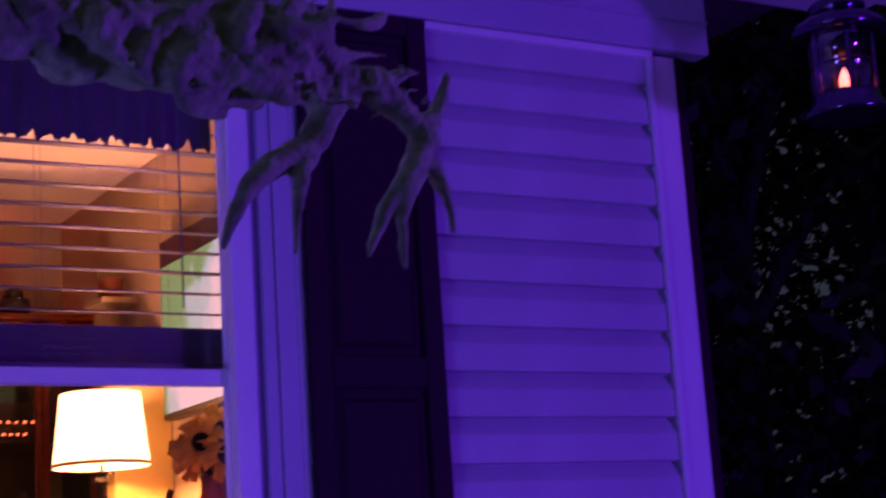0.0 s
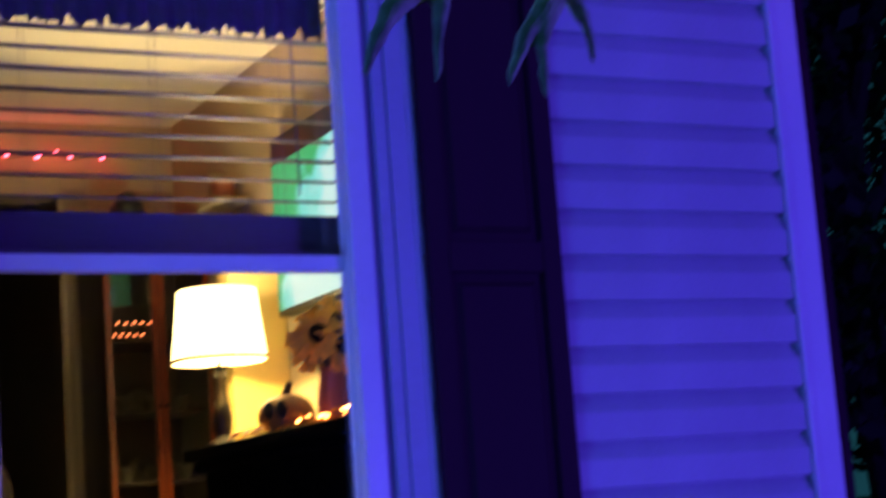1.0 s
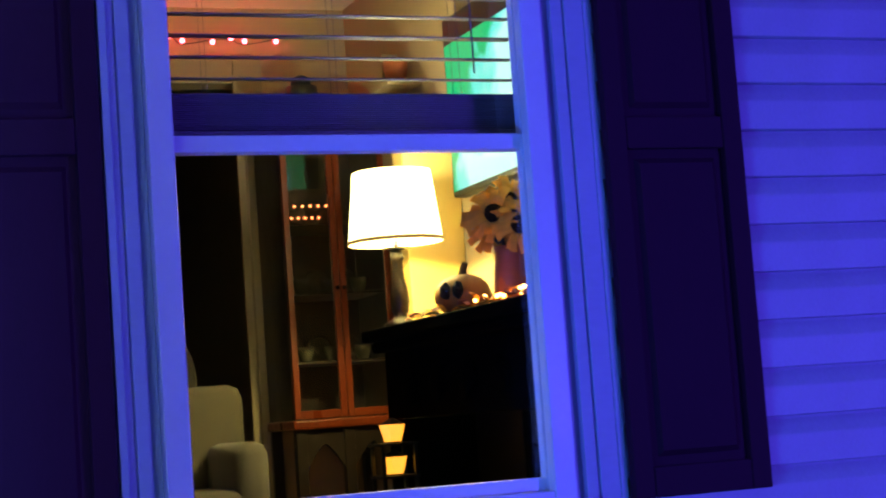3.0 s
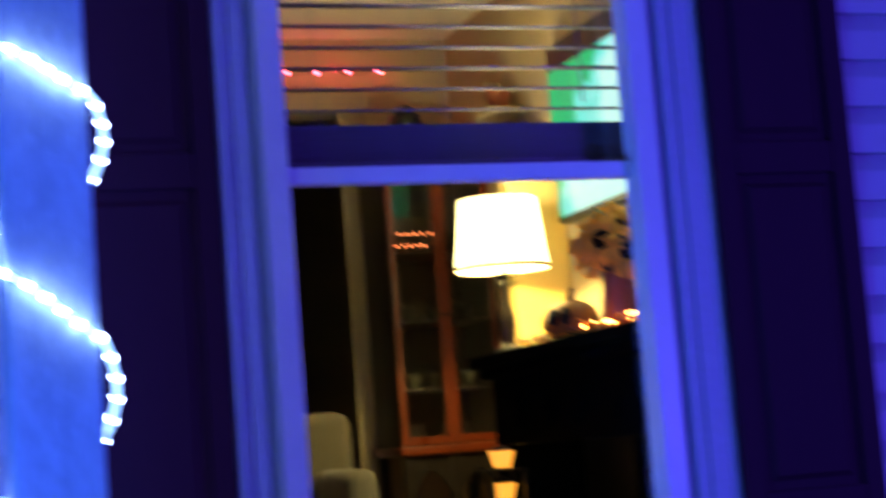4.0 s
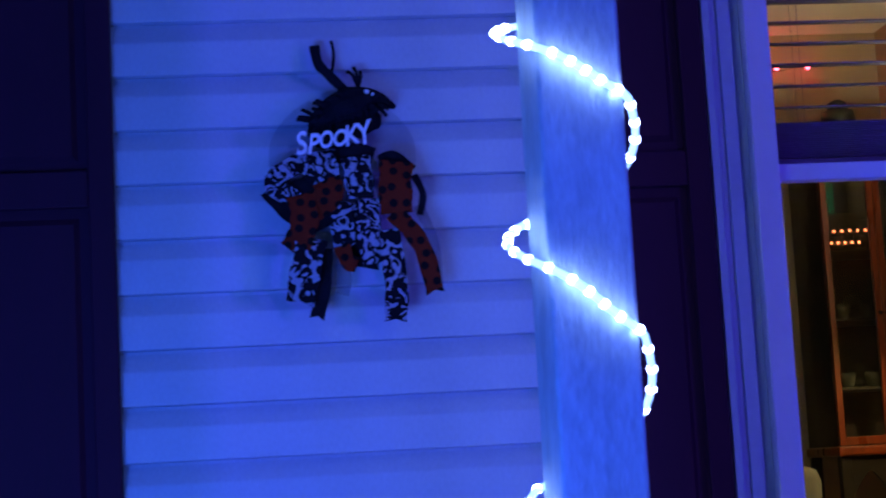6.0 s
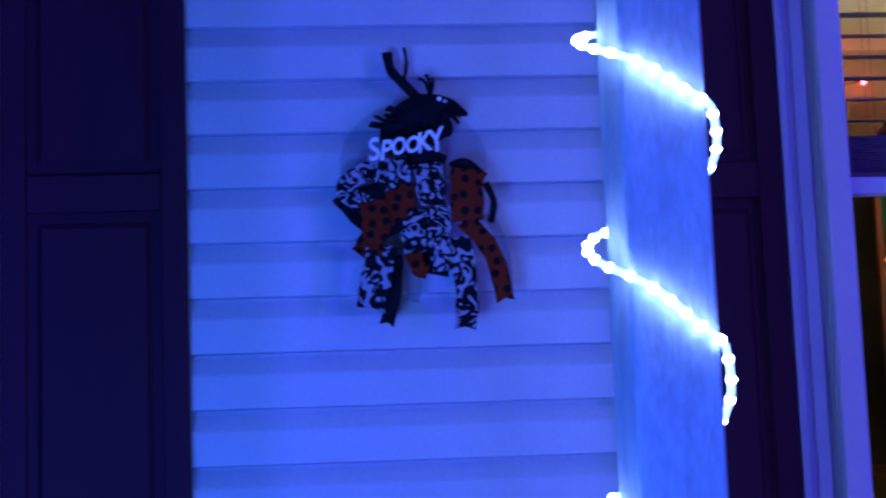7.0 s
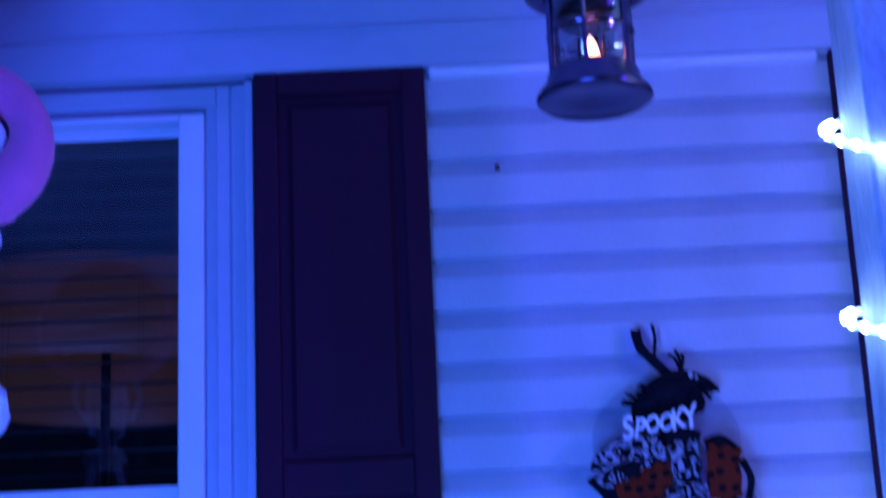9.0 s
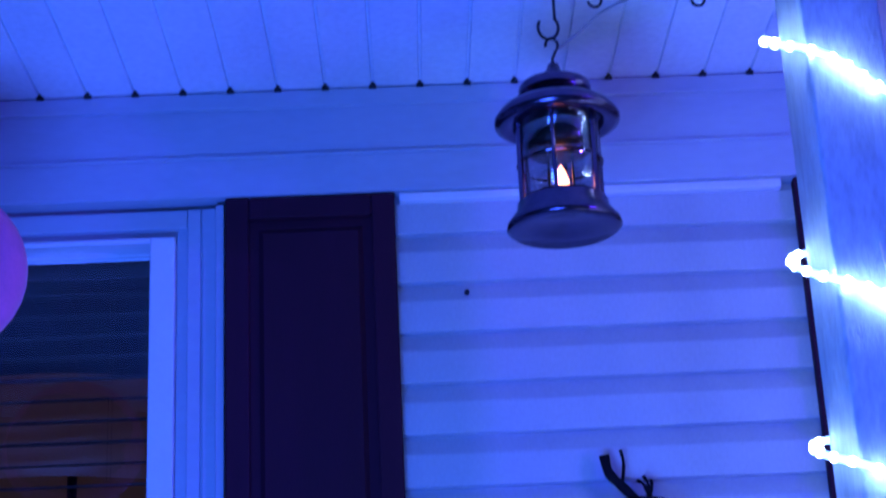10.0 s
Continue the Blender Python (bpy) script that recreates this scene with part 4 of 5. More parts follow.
m1.operation = "MULTIPLY_ADD"
m1.inputs[1].default_value, m1.inputs[2].default_value = -1.9, 0.62
m2 = n_.new("ShaderNodeMath")
m2.operation = "MULTIPLY_ADD"
m2.inputs[1].default_value = -1.3
m3 = n_.new("ShaderNodeMath")
m3.operation = "MULTIPLY_ADD"
m3.inputs[1].default_value = 1.4
rp = n_.new("ShaderNodeValToRGB")
rp.color_ramp.interpolation = "EASE"
rp.color_ramp.elements[0].position, rp.color_ramp.elements[0].color = 0.42, (0.0, 0.50, 0.17, 1)
rp.color_ramp.elements[1].position, rp.color_ramp.elements[1].color = 0.86, (0.62, 1.0, 0.95, 1)
e = rp.color_ramp.elements.new(0.56)
e.color = (0.16, 0.80, 0.74, 1)
l_.new(co.outputs["Object"], ns.inputs["Vector"])
l_.new(co.outputs["Object"], sep.inputs["Vector"])
l_.new(sep.outputs["Y"], m1.inputs[0])
l_.new(sep.outputs["Z"], m2.inputs[0])
l_.new(m1.outputs[0], m2.inputs[2])
l_.new(ns.outputs["Fac"], m3.inputs[0])
l_.new(m2.outputs[0], m3.inputs[2])
l_.new(m3.outputs[0], rp.inputs["Fac"])
l_.new(rp.outputs["Color"], b_.inputs["Emission Color"])
b_.inputs["Emission Strength"].default_value = 1.1
b_.inputs["Base Color"].default_value = (0.02, 0.02, 0.02, 1)
part("screen", cube(-0.058, -0.054, -0.60, 0.425, 0.076, 0.553), mat, tv, "bright screen picture in green and white")

# on the mantel
pk = thing("pumpkin", (0.655, 1.10, 0.940), "dark orange carved pumpkin on the mantel", "pumpkin")
part("body", lumpy_sphere(bmesh.new(), (0, 0, 0.062), (0.085, 0.105, 0.066), n=14, ribs=12), PUMPKIN, pk, smooth=True)
part("stem", tube(bmesh.new(), [(0, 0, 0.115), (0.003, -0.006, 0.14), (0.008, -0.014, 0.158)], [0.016, 0.011, 0.010], n=8), STEM, pk)
for xx, yy in ((-0.072, -0.048), (-0.048, -0.086)):
    part("carved_eye", lumpy_sphere(bmesh.new(), (xx, yy, 0.074), (0.016, 0.020, 0.022), n=6, lump=0.4), BLACK, pk)
vs = thing("flower_vase", (0.68, 0.79, 0.940), "terracotta vase of orange sunflowers on the mantel", "vase")
part("vase", lathe(bmesh.new(), [(0.001, 0), (0.042, 0), (0.052, 0.04), (0.050, 0.10), (0.040, 0.15), (0.046, 0.17), (0.038, 0.17), (0.001, 0.15)], n=24), VASE, vs, smooth=True)
rnd = random.Random(8)
petal = None
for fx, fy, fz, tilt in ((-0.045, -0.01, 0.262, 0), (-0.02, 0.075, 0.225, 30), (0.0, -0.085, 0.22, -30), (0.02, 0.03, 0.30, 10)):
    head = part("flower_head", lathe(bmesh.new(), [(0.001, 0.012), (0.020, 0.010), (0.024, 0.0), (0.001, -0.006)], n=16), SEED, vs, "dark sunflower head", smooth=True)
    head.matrix_local = pose(fx, fy, fz, 0, -78, tilt * 0.6 + 64) @ Matrix.Scale(1.22, 4)
    if petal is None:
        petal = mesh_of(ribbon(bmesh.new(), [(0.016, 0, 0), (0.036, 0, 0.006), (0.056, 0, -0.002), (0.066, 0, -0.010)], 0.019, face=(0, 0, 1), per=3), "petal", PETAL)
    for k in range(15):
        ob = new("petal", petal)
        ob.parent = head
        ob.matrix_local = pose(0, 0, -0.003 * (k % 2), rnd.uniform(-14, 14), rnd.uniform(-18, 12), k * 24 + rnd.uniform(-6, 6)) @ Matrix.Scale(rnd.uniform(0.8, 1.1), 4)
    part("stalk", tube(bmesh.new(), [(fx, fy, fz), (fx * 0.5, fy * 0.5, 0.2), (0, 0, 0.10)], 0.004, n=6), STEM, vs)
for k in range(26):
    a, r = rnd.uniform(0, 6.3), rnd.uniform(0.03, 0.12)
    ob = part("leaf", ribbon(bmesh.new(), [(0, 0, 0), (0.02, 0, 0.008), (0.045, 0, -0.004)], 0.022, face=(0, 0, 1), per=3), PETAL if k % 3 else STEM, vs)
    ob.matrix_local = pose(-0.02 + r * 0.3 * math.cos(a), r * math.sin(a), 0.19 + rnd.uniform(-0.02, 0.08), rnd.uniform(0, 90), rnd.uniform(-60, 60), rnd.uniform(0, 360))
garland = thing("fairy_lights", (0.60, 1.0, 0.940), "string of orange fairy lights among dry leaves on the mantel", "string lights")
bulb = None
line = spline([(0, -0.62 + 0.12 * k, 0.010 + 0.012 * (k % 2)) for k in range(9)], 5)
part("wire", tube(bmesh.new(), [p + Vector((0.02 * math.sin(i), 0, 0)) for i, p in enumerate(line)], 0.002, n=5), STEM, garland)
for i in range(0, 20, 2):
    if bulb is None:
        b2 = bmesh.new()
        bmesh.ops.create_icosphere(b2, subdivisions=2, radius=0.006)
        bulb = mesh_of(b2, "bulb", WARM_BULB, True)
    ob = new("bulb", bulb)
    ob.parent = garland
    ob.location = line[i] + Vector((0.02 * math.sin(i) - 0.01, 0, 0.012))
for k in range(44):
    ob = part("leaf", ribbon(bmesh.new(), [(0, 0, 0), (0.015, 0, 0.006), (0.034, 0, -0.002)], 0.018, face=(0, 0, 1), per=2), PETAL if k % 2 else VASE, garland)
    ob.matrix_local = pose(rnd.uniform(-0.04, 0.05), rnd.uniform(-0.62, 0.36), 0.012 + rnd.uniform(0, 0.02), rnd.uniform(-40, 40), rnd.uniform(-40, 20), rnd.uniform(0, 360))

# china cabinet
CX0, CX1, CF = 0.495, RIGHT - 0.004, 2.40
cab = thing("china_cabinet", ((CX0 + CX1) / 2, CF, FLOOR_Z), "cherry wood china cabinet with tall glass doors", "cabinet")


def Cb(bm):
    bm.transform(Matrix.Translation((-(CX0 + CX1) / 2, -CF, -FLOOR_Z)))
    return bm


# back, sides and shelves: near-black wood stands in for the cabinet's shade
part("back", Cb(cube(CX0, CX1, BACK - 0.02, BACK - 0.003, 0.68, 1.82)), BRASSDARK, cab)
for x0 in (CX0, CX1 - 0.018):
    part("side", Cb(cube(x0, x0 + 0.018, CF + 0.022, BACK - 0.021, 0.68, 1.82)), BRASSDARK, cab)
part("top", Cb(cube(CX0 - 0.01, CX1, CF - 0.02, BACK - 0.003, 1.821, 1.845, bevel=0.008)), CHERRY, cab)
part("waist", Cb(cube(CX0 - 0.012, CX1, CF - 0.025, BACK - 0.003, 0.645, 0.679, bevel=0.008)), CHERRY, cab)
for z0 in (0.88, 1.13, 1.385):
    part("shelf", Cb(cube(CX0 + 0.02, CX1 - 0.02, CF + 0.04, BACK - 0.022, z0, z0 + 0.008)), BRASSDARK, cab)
mid = (CX0 + CX1) / 2
for a, b2 in ((CX0 + 0.002, mid - 0.001), (mid + 0.001, CX1 - 0.002)):
    bm = bmesh.new()
    for x0, x1 in ((a, a + 0.024), (b2 - 0.024, b2)):
        box(bm, x0, x1, CF, CF + 0.020, 0.682, 1.815, bevel=0.003)
    for z0, z1 in ((0.682, 0.712), (1.78, 1.815)):
        box(bm, a + 0.024, b2 - 0.024, CF + 0.001, CF + 0.019, z0, z1, bevel=0.002)
    door = part("door", Cb(bm), CHERRY, cab)
    g = part("pane", Cb(cube(a + 0.022, b2 - 0.022, CF + 0.008, CF + 0.011, 0.710, 1.782)), PANE, door)
    g.visible_shadow = False
    part("knob", Cb(lumpy_sphere(bmesh.new(), (mid + (-0.012 if b2 < mid else 0.012), CF - 0.008, 1.15), (0.008, 0.010, 0.008), n=6)), BRONZE, door, smooth=True)
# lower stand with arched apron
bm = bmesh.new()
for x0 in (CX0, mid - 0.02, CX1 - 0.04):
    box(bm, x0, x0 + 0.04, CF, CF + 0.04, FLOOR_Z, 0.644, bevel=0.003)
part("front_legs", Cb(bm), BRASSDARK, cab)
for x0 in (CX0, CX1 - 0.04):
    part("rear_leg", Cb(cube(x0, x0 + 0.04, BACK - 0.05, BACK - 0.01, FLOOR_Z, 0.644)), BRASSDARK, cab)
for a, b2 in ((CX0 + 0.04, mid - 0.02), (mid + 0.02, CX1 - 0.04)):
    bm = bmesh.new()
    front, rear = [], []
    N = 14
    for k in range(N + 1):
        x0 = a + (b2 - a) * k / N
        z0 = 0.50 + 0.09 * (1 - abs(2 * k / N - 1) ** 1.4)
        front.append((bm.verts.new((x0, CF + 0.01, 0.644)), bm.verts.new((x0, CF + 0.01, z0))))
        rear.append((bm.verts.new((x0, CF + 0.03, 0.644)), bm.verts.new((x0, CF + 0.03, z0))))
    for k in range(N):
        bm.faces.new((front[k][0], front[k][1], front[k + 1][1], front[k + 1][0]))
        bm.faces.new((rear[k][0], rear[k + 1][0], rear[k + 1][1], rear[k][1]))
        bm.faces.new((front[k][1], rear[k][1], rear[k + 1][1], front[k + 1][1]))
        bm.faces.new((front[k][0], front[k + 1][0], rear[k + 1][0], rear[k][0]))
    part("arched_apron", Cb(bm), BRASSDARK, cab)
plate = None
rnd = random.Random(5)
for z0 in (0.892, 1.142, 1.397):
    for k in range(3):
        if plate is None:
            plate = mesh_of(lathe(bmesh.new(), [(0.001, 0.004), (0.022, 0.004), (0.048, 0.016), (0.050, 0.018), (0.022, 0.001), (0.001, 0.0)], n=20), "plate", CHINA, True)
        ob = new("plate", plate)
        ob.matrix_world = pose(CX0 + 0.08 + 0.115 * k, CF + 0.30, z0 + 0.052, 78, 0, rnd.uniform(-8, 8))
        tagged(ob, "pale china plate stood on a cabinet shelf", "plate", "plates in the cabinet")
    for k in range(3):
        ob = part("cup", lathe(bmesh.new(), [(0.001, 0), (0.018, 0), (0.022, 0.004), (0.030, 0.030), (0.034, 0.052), (0.031, 0.052), (0.020, 0.010), (0.001, 0.008)], n=18), CHINA, smooth=True)
        ob.location = (CX0 + 0.09 + 0.11 * k, CF + 0.12 + 0.03 * (k % 2), z0)
        tagged(ob, "small pale china cup on a cabinet shelf", "cup", "cups in the cabinet")

# tiny glowing beads added inside the cabinet for the reflected glints in its doors
cl = thing("cabinet_lights", (0.61, 2.45, 1.397), "wire of tiny glowing orange-red beads standing for glints in the cabinet glass", "string lights")
rnd = random.Random(21)
pts = [Vector((-0.07 + 0.026 * k, 0, 0.012)) for k in range(5)] + [Vector((0.07 - 0.030 * k, 0.02, 0.058)) for k in range(5)]
part("wire", tube(bmesh.new(), spline(pts, 3), 0.0014, n=5), STEM, cl)
b2 = bmesh.new()
bmesh.ops.create_icosphere(b2, subdivisions=1, radius=0.0055)
tiny = mesh_of(b2, "bulb", glow_material("tiny_orange_glint", (1.0, 0.20, 0.06), 6), True)
for k, p in enumerate(pts):
    ob = new("bulb", tiny)
    ob.parent = cl
    ob.location = p + Vector((0, -0.006, 0.005))

# things on top of the cabinet
hat = thing("lidded_pot", (0.625, 2.50, 1.845), "dark rounded lidded pot on top of the cabinet", "pot")
part("body", lathe(bmesh.new(), [(0.001, 0), (0.050, 0), (0.066, 0.02), (0.058, 0.045), (0.001, 0.046)], n=20), BLACK, hat, smooth=True)
hat.scale = (1.0, 1.0, 1.5)
part("lid", lathe(bmesh.new(), [(0.040, 0.046), (0.034, 0.066), (0.012, 0.074), (0.001, 0.074)], n=20), BLACK, hat, smooth=True)
pot = thing("flower_pot", (0.84, 2.05, 1.81), "reddish pot with a pale card on a wall shelf", "pot")
part("pot", lathe(bmesh.new(), [(0.001, 0.022), (0.034, 0.022), (0.046, 0.10), (0.040, 0.10), (0.001, 0.09)], n=20), VASE, pot, smooth=True)
part("bracket_shelf", cube(-0.07, 0.058, -0.10, 0.10, 0.0, 0.021, bevel=0.003), INWALL, pot)
part("card", cube(-0.03, 0.03, 0.055, 0.060, 0.022, 0.14), CASING, pot)

# red lights over the doorway
red = thing("red_fairy_lights", (-0.02, BACK - 0.028, 2.142), "string of red fairy lights over the doorway", "string lights")
pts = [(x0 + 0.02, -0.012 * (k % 2), 0.014 * math.sin(k * 2.3)) for k, x0 in enumerate((-0.80, -0.66, -0.58, -0.45, -0.33, -0.24, -0.10, -0.02, 0.09, 0.194, 0.241, 0.355, 0.43, 0.48, 0.608))]
part("wire", tube(bmesh.new(), spline(pts, 4), 0.0022, n=5), BLACK, red)
rb = None
for k in range(len(pts)):
    if rb is None:
        b2 = bmesh.new()
        bmesh.ops.create_icosphere(b2, subdivisions=2, radius=0.010)
        rb = mesh_of(b2, "bulb", RED_BULB, True)
    ob = new("bulb", rb)
    ob.parent = red
    ob.location = (pts[k][0], pts[k][1] - 0.014, pts[k][2] + 0.012 * math.sin(k * 2.1))

# armchair by the doorway and a spoon-back chair behind it
arm = thing("armchair", (0.060, 2.20, FLOOR_Z + 0.0), "beige upholstered armchair beside the dark doorway", "armchair")
part("seat", cube(-0.30, 0.20, -0.30, 0.26, 0.25, 0.44, bevel=0.05), UPHOL, arm, smooth=True)
part("backrest", cube(-0.32, 0.232, 0.10, 0.26, 0.40, 0.790, bevel=0.05), UPHOL, arm, smooth=True)
for x0, x1 in ((-0.40, -0.29), (0.085, 0.205)):
    part("armrest", cube(x0, x1, -0.30, 0.20, 0.22, 0.590, bevel=0.045), UPHOL, arm, smooth=True)
for x0 in (-0.33, 0.18):
    for y0 in (-0.26, 0.20):
        part("leg", lathe(bmesh.new(), [(0.012, 0.0), (0.022, 0.22)], at=(x0, y0, 0.003), n=10), BRASSDARK, arm)
ch = thing("spoon_back_chair", (0.100, 2.60, FLOOR_Z), "pale chair with a rounded spoon back", "chair")
part("backrest", lumpy_sphere(bmesh.new(), (0, 0.10, 0.83), (0.115, 0.03, 0.17), n=12), UPHOL, ch, smooth=True)
part("seat", cube(-0.20, 0.20, -0.26, 0.12, 0.40, 0.46, bevel=0.025), UPHOL, ch, smooth=True)
for x0 in (-0.17, 0.17):
    for y0 in (-0.22, 0.09):
        part("leg", lathe(bmesh.new(), [(0.010, 0.0), (0.017, 0.40)], at=(x0, y0, 0.003), n=10), BRASSDARK, ch)
part("back_post", cube(-0.03, 0.03, 0.08, 0.11, 0.44, 0.68, bevel=0.008), BRASSDARK, ch)

# two little amber lanterns at the mantel's foot, on a stand
st = thing("plant_stand", (0.478, 1.30, FLOOR_Z), "slim black two-tier stand beside the mantel", "stand")
for x0 in (-0.05, 0.05):
    for y0 in (-0.05, 0.05):
        part("leg", cube(x0 - 0.005, x0 + 0.005, y0 - 0.005, y0 + 0.005, 0.0, 0.552), BLACK, st)
for z0 in (0.457, 0.552):
    part("tray", cube(-0.06, 0.06, -0.06, 0.06, z0, z0 + 0.008, bevel=0.002), BLACK, st)
little = None
for z0 in (0.495, 0.590):
    t = thing("candle_lantern", (0.478, 1.30, z0), "tiny glowing amber candle lantern", "lantern", "tiny amber lanterns")
    part("glow", lathe(bmesh.new(), [(0.001, 0.004), (0.026, 0.004), (0.041, 0.054), (0.001, 0.054)], n=6), glow_material("amber_glass", (1.0, 0.38, 0.03), 1.7), t)
    part("cap", lathe(bmesh.new(), [(0.043, 0.054), (0.022, 0.064), (0.004, 0.074), (0.001, 0.074)], n=6), BLACK, t)
    part("base", lathe(bmesh.new(), [(0.001, 0.0), (0.030, 0.0), (0.030, 0.004), (0.001, 0.004)], n=6), BLACK, t)


# made-up dim amber glow for the brown band in the dark window
dl = thing("drum_lamp", (W2 + 0.12, 0.62, 1.62), "added ring glowing dim amber, standing for an unexplained brown band", "lamp")
part("shade", lathe(bmesh.new(), [(0.44, 0.0), (0.442, 0.004), (0.432, 0.24), (0.428, 0.24), (0.438, 0.004), (0.44, 0.0)], n=36), glow_material("dim_amber_glow", (1.0, 0.42, 0.14), 0.010, base=(0.10, 0.05, 0.03)), dl, smooth=True)
part("stem", lathe(bmesh.new(), [(0.001, FLOOR_Z - 1.615), (0.11, FLOOR_Z - 1.615), (0.11, FLOOR_Z - 1.60), (0.012, FLOOR_Z - 1.58), (0.012, 0.16), (0.001, 0.16)], n=16), BRASSDARK, dl, smooth=True)
part("crossbar", cube(-0.43, 0.43, -0.004, 0.004, 0.150, 0.156), BLACK, dl)


# ---- blinds and valance ----
def blind(cx, top, stack_top, bottom, label, tilt, stacked, wood):
    b = thing("window_blind", (cx, 0.125, bottom), label, "blind", "window blinds")
    m = mesh_of(cube(-0.445, 0.445, -0.025, 0.025, -0.0014, 0.0014, bevel=0.001), "slat", wood)
    z = stack_top + 0.036
    while z < top:
        ob = new("slat", m)
        ob.parent = b
        ob.matrix_local = pose(0, 0, z - bottom, tilt + 1.5 * math.sin(z * 40), 0, 0.12 * math.sin(z * 23))
        z += 0.0488
    k = 0
    z = bottom + 0.030
    while stacked and z < stack_top:
        ob = new("slat", m)
        ob.parent = b
        ob.matrix_local = pose(0.002 * math.sin(k * 2.0), 0.002 * math.cos(k * 1.7), z - bottom, 0, 0, 0.2 * math.sin(k))
        z += 0.0045
        k += 1
    part("bottom_rail", cube(-0.445, 0.445, -0.027, 0.027, 0.0, 0.026, bevel=0.004), wood, b)
    part("headrail", cube(-0.39, 0.39, -0.028, 0.028, top - bottom, top - bottom + 0.045, bevel=0.003), wood, b)
    for x0 in (-0.30, 0.0, 0.30):
        for y0 in (-0.024, 0.024):
            part("ladder_cord", cube(x0 - 0.0005, x0 + 0.0005, y0 - 0.0005, y0 + 0.0005, 0.02, top - bottom), wood, b)
    if stacked:
        part("tilt_wand", tube(bmesh.new(), [(0.330, -0.034, top - bottom), (0.332, -0.036, 0.155)], 0.0022, n=6), wood, b)
    return b


blind(W1, 2.05, 1.398, 1.288, "half-raised wooden slat blind behind the upper sash", 6, True, SLAT)
blind(W2, 2.05, 0.52, 0.490, "lowered wooden slat blind in the dark window", 8, False, SHADEDSLAT)
bm = bmesh.new()
N = 150
rows = []
for z0, amp in ((2.085, 0.010), (1.98, 0.016), (1.90, 0.018), (0, 0.020)):
    row = []
    for k in range(N + 1):
        x0 = -0.41 + 0.82 * k / N
        zz = z0 or 1.826 + 0.006 * math.sin(k * 0.83) + 0.004 * math.sin(k * 2.1) + (0.018 if k % 17 in (3, 4) else 0)
        row.append(bm.verts.new((W1 + x0, 0.088 + amp * 0.5 * math.sin(k * 0.62 + 0.3 * math.sin(k * 0.2)), zz)))
    rows.append(row)
for a, b2 in zip(rows, rows[1:]):
    for k in range(N):
        bm.faces.new((a[k], a[k + 1], b2[k + 1], b2[k]))
val = part("valance", bm, VALANCE, smooth=True)
md = val.modifiers.new("thickness", "SOLIDIFY")
md.thickness = 0.002
tagged(val, "dark gathered fabric valance with a scalloped hem", "valance")


# ---- trees beyond the corner ----
def tree(at, height, crown_r, seed, low=0.35):
    rnd = random.Random(seed)
    t = thing("tree", (at[0], at[1], -0.72), "dark leafy tree beyond the house corner at night", "tree", "trees beyond the corner")
    bm = bmesh.new()
    trunk = spline([(0, 0, 0), (0.05, 0.02, height * 0.2), (-0.04, 0.05, height * 0.45), (0.06, 0, height * 0.8)], 6)
    tube(bm, trunk, [0.17 * (1 - 0.75 * i / (len(trunk) - 1)) for i in range(len(trunk))], n=10)
    ends = []
    for k in range(26):
        z = height * rnd.uniform(low, 0.85)
        a = rnd.uniform(0, 6.28)
        r = crown_r * rnd.uniform(0.5, 1.0) * (1 - 0.4 * z / height)
        tip = Vector((r * math.cos(a), r * math.sin(a), z + rnd.uniform(-0.3, 0.9)))
        line = spline([(0, 0, z * 0.8), tip * 0.5 + Vector((0, 0, z * 0.45)), tip], 4)
        tube(bm, line, [0.045 * (1 - 0.85 * i / (len(line) - 1)) for i in range(len(line))], n=6)
        ends += [tip, (tip + Vector((0, 0, z * 0.8))) * 0.5, tip * 0.75 + Vector((0, 0, z * 0.2))]
    part("trunk", bm, BARK, t)
    verts, faces = [], []
    for e in ends:
        for _ in range(48):
            c = e + Vector((rnd.gauss(0, 0.17), rnd.gauss(0, 0.17), rnd.gauss(0, 0.15)))
            d = Vector((rnd.gauss(0, 1), rnd.gauss(0, 1), rnd.gauss(-0.3, 0.7))).normalized()
            s = d.orthogonal().normalized()
            s = Matrix.Rotation(rnd.uniform(0, 6.28), 3, d) @ s
            ln = rnd.uniform(0.08, 0.16)
            i = len(verts)
            verts += [c, c + d * ln * 0.5 + s * ln * 0.28, c + d * ln, c + d * ln * 0.5 - s * ln * 0.28]
            faces.append((i, i + 1, i + 2, i + 3))
    me = bpy.data.meshes.new("crown")
    me.from_pydata([tuple(v) for v in verts], [], faces)
    me.materials.append(LEAF)
    ob = new("crown", me)
    ob.parent = t
    return t


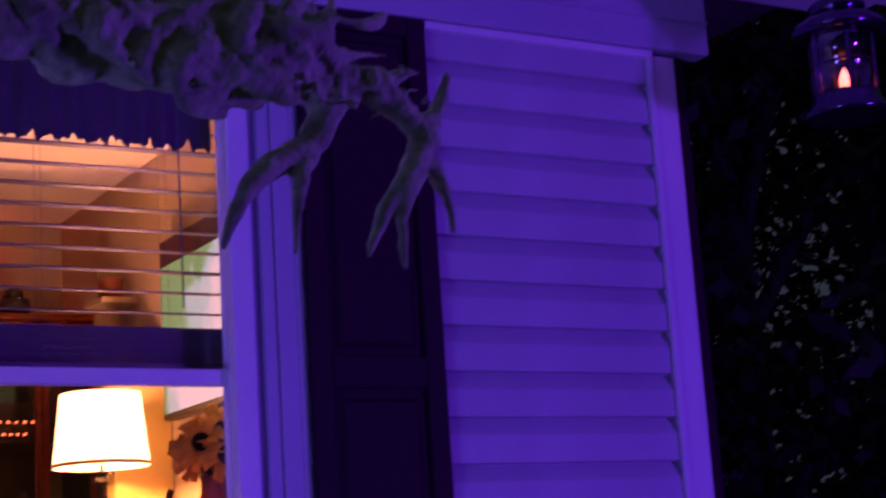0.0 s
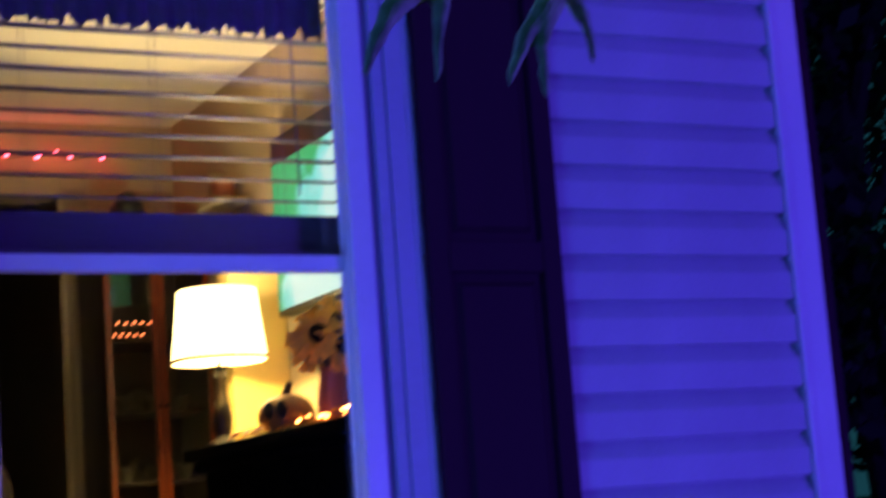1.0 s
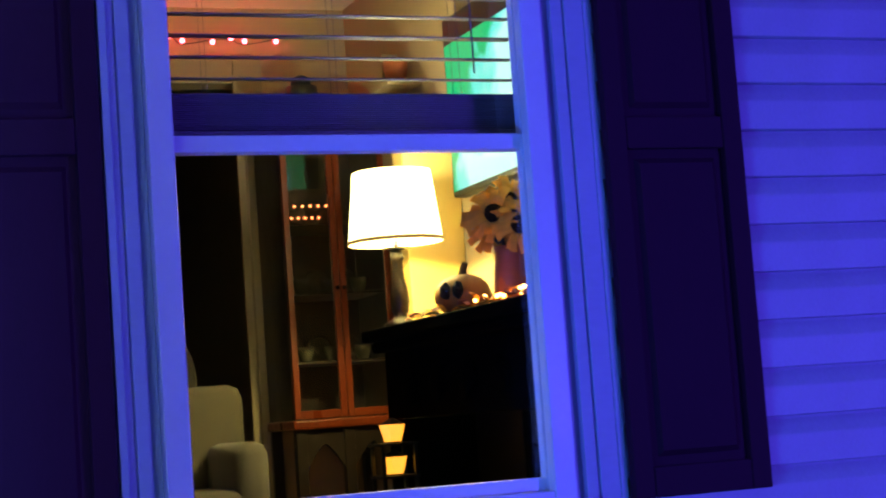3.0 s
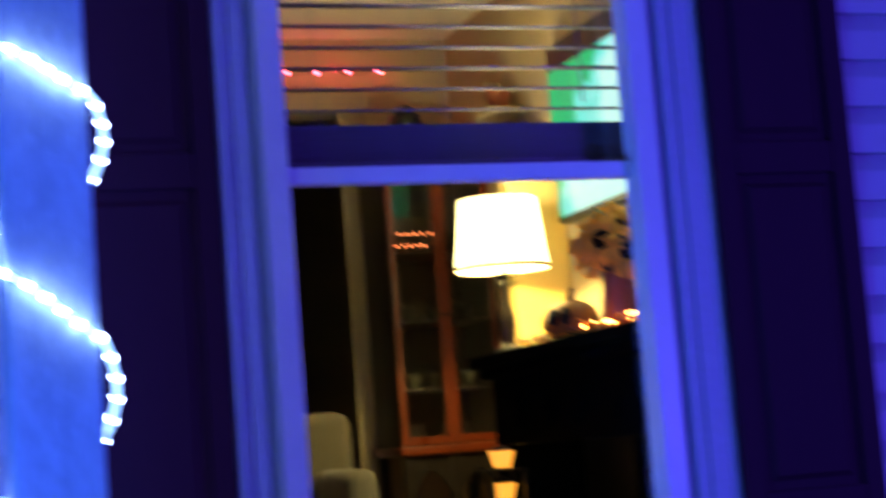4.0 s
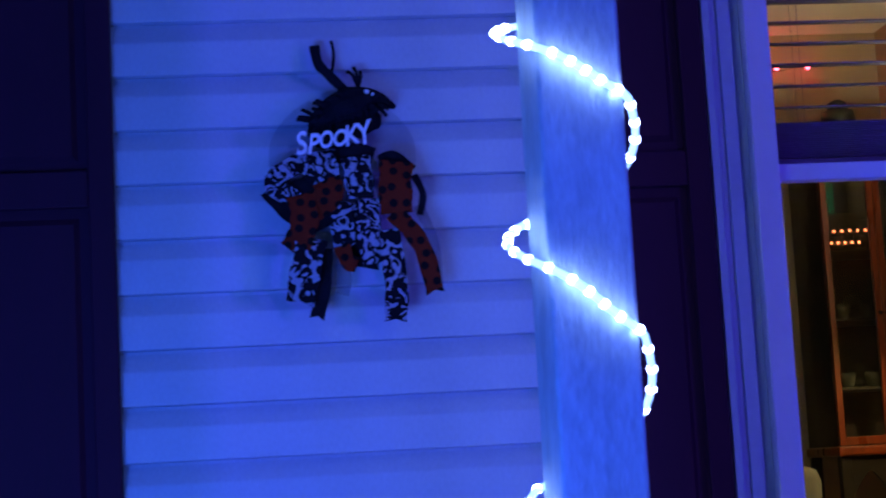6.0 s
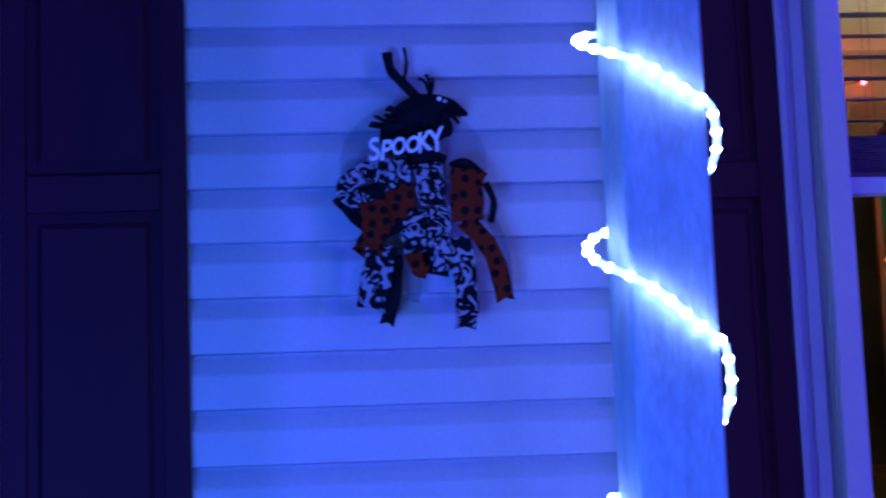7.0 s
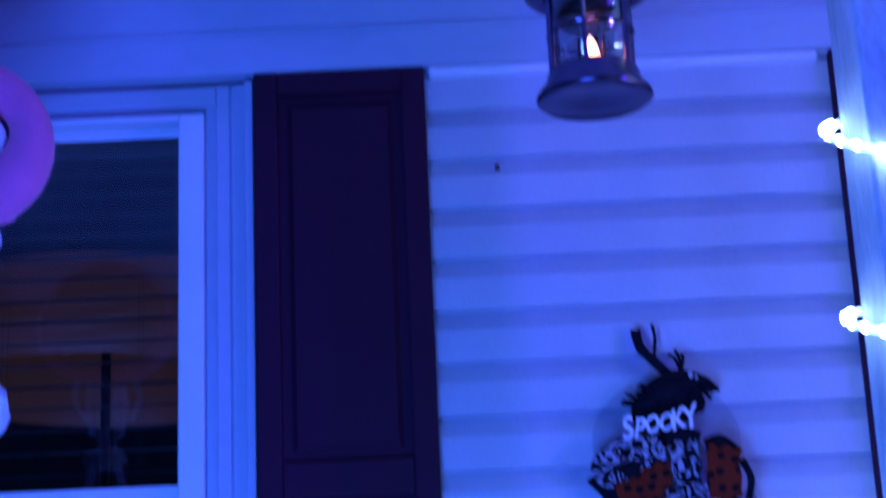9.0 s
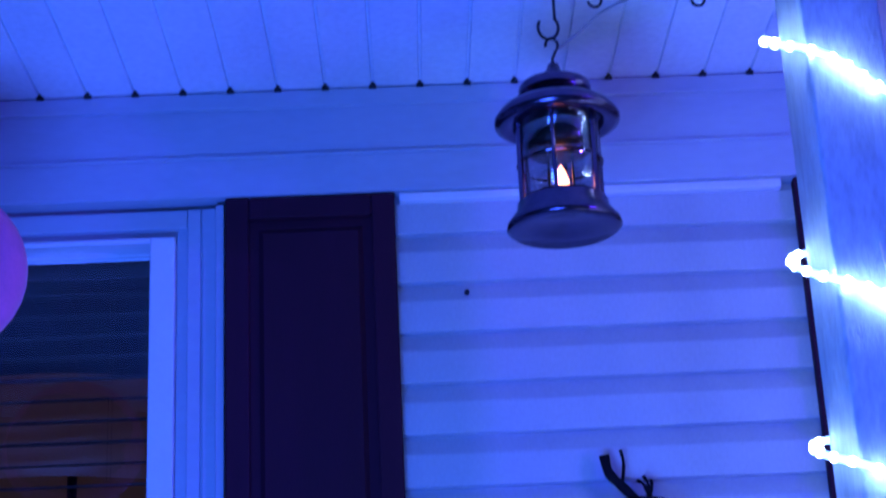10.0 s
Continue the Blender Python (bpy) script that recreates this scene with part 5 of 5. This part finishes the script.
tree((3.7, 2.0), 5.2, 1.3, 1)
tree((5.2, 2.6), 6.0, 1.7, 2)
tree((4.6, 4.6), 7.0, 1.9, 3)
tree((7.2, 4.2), 7.5, 2.2, 4, low=0.2)
tree((7.0, 7.0), 8.0, 2.4, 5, low=0.2)


# unseen dark tree backdrop round the lawn, added to block sky reflections in panes
rnd = random.Random(17)
bm = bmesh.new()
previous = None
for k in range(121):
    a = radians(150 + 240 * k / 120)
    d = Vector((math.cos(a), math.sin(a), 0))
    column = [bm.verts.new(d * (19 + 1.6 * noise.noise(Vector((k * 0.37, z * 0.6, 3))) + 0.1 * z) + Vector((0, 0, z - 0.75))) for z in (0, 1.2, 2.6, 4.2, 6.0, 8.0, 10.0 + 2.2 * noise.noise(Vector((k * 0.31, 0, 9))) + rnd.uniform(-0.4, 0.4))]
    if previous:
        for i in range(6):
            bm.faces.new((previous[i], column[i], column[i + 1], previous[i + 1]))
    previous = column
tagged(part("tree_backdrop", bm, LEAF), "unseen tree backdrop round the lawn, added to block sky reflections in the panes", "trees", kind="stuff")


# ---- siding courses, last ----
def course(x0, x1, k):
    """One Dutch-lap course: butt edge, flat face, then the cove under the next board."""
    bm = bmesh.new()
    prof = [(0.011, 0.0), (-0.0165, 0.0), (-0.0185, 0.002), (-0.0180, 0.066), (-0.0172, 0.0705), (-0.0145, 0.0755), (-0.0020, 0.0960), (0.0045, 0.1070), (0.0065, COURSE - 0.001), (0.011, COURSE - 0.001)]
    ends = [[bm.verts.new((x, y, z)) for y, z in prof] for x in (x0, x1)]
    m = len(prof)
    for i in range(m):
        bm.faces.new((ends[0][i], ends[0][(i + 1) % m], ends[1][(i + 1) % m], ends[1][i]))
    for e in ends:
        bm.faces.new(e)
    return bm


SPANS = ((-6.4, W2 - OUT - 0.002), (W2 + OUT + 0.002, W1 - OUT - 0.002), (W1 + OUT + 0.002, 1.661), (W2 - OUT, W2 + OUT), (W1 - OUT, W1 + OUT))
shared = {}
for k in range(-12, 12):
    z0 = ZERO + COURSE * k
    for j, (x0, x1) in enumerate(SPANS):
        if j > 2 and z0 + COURSE > SILL - 0.03:
            continue
        if j not in shared:
            shared[j] = mesh_of(course(x0, x1, k), "siding_board", VINYL)
        ob = new("siding_board", shared[j])
        ob.parent = wall_front
        ob.location = (0, 0, z0)
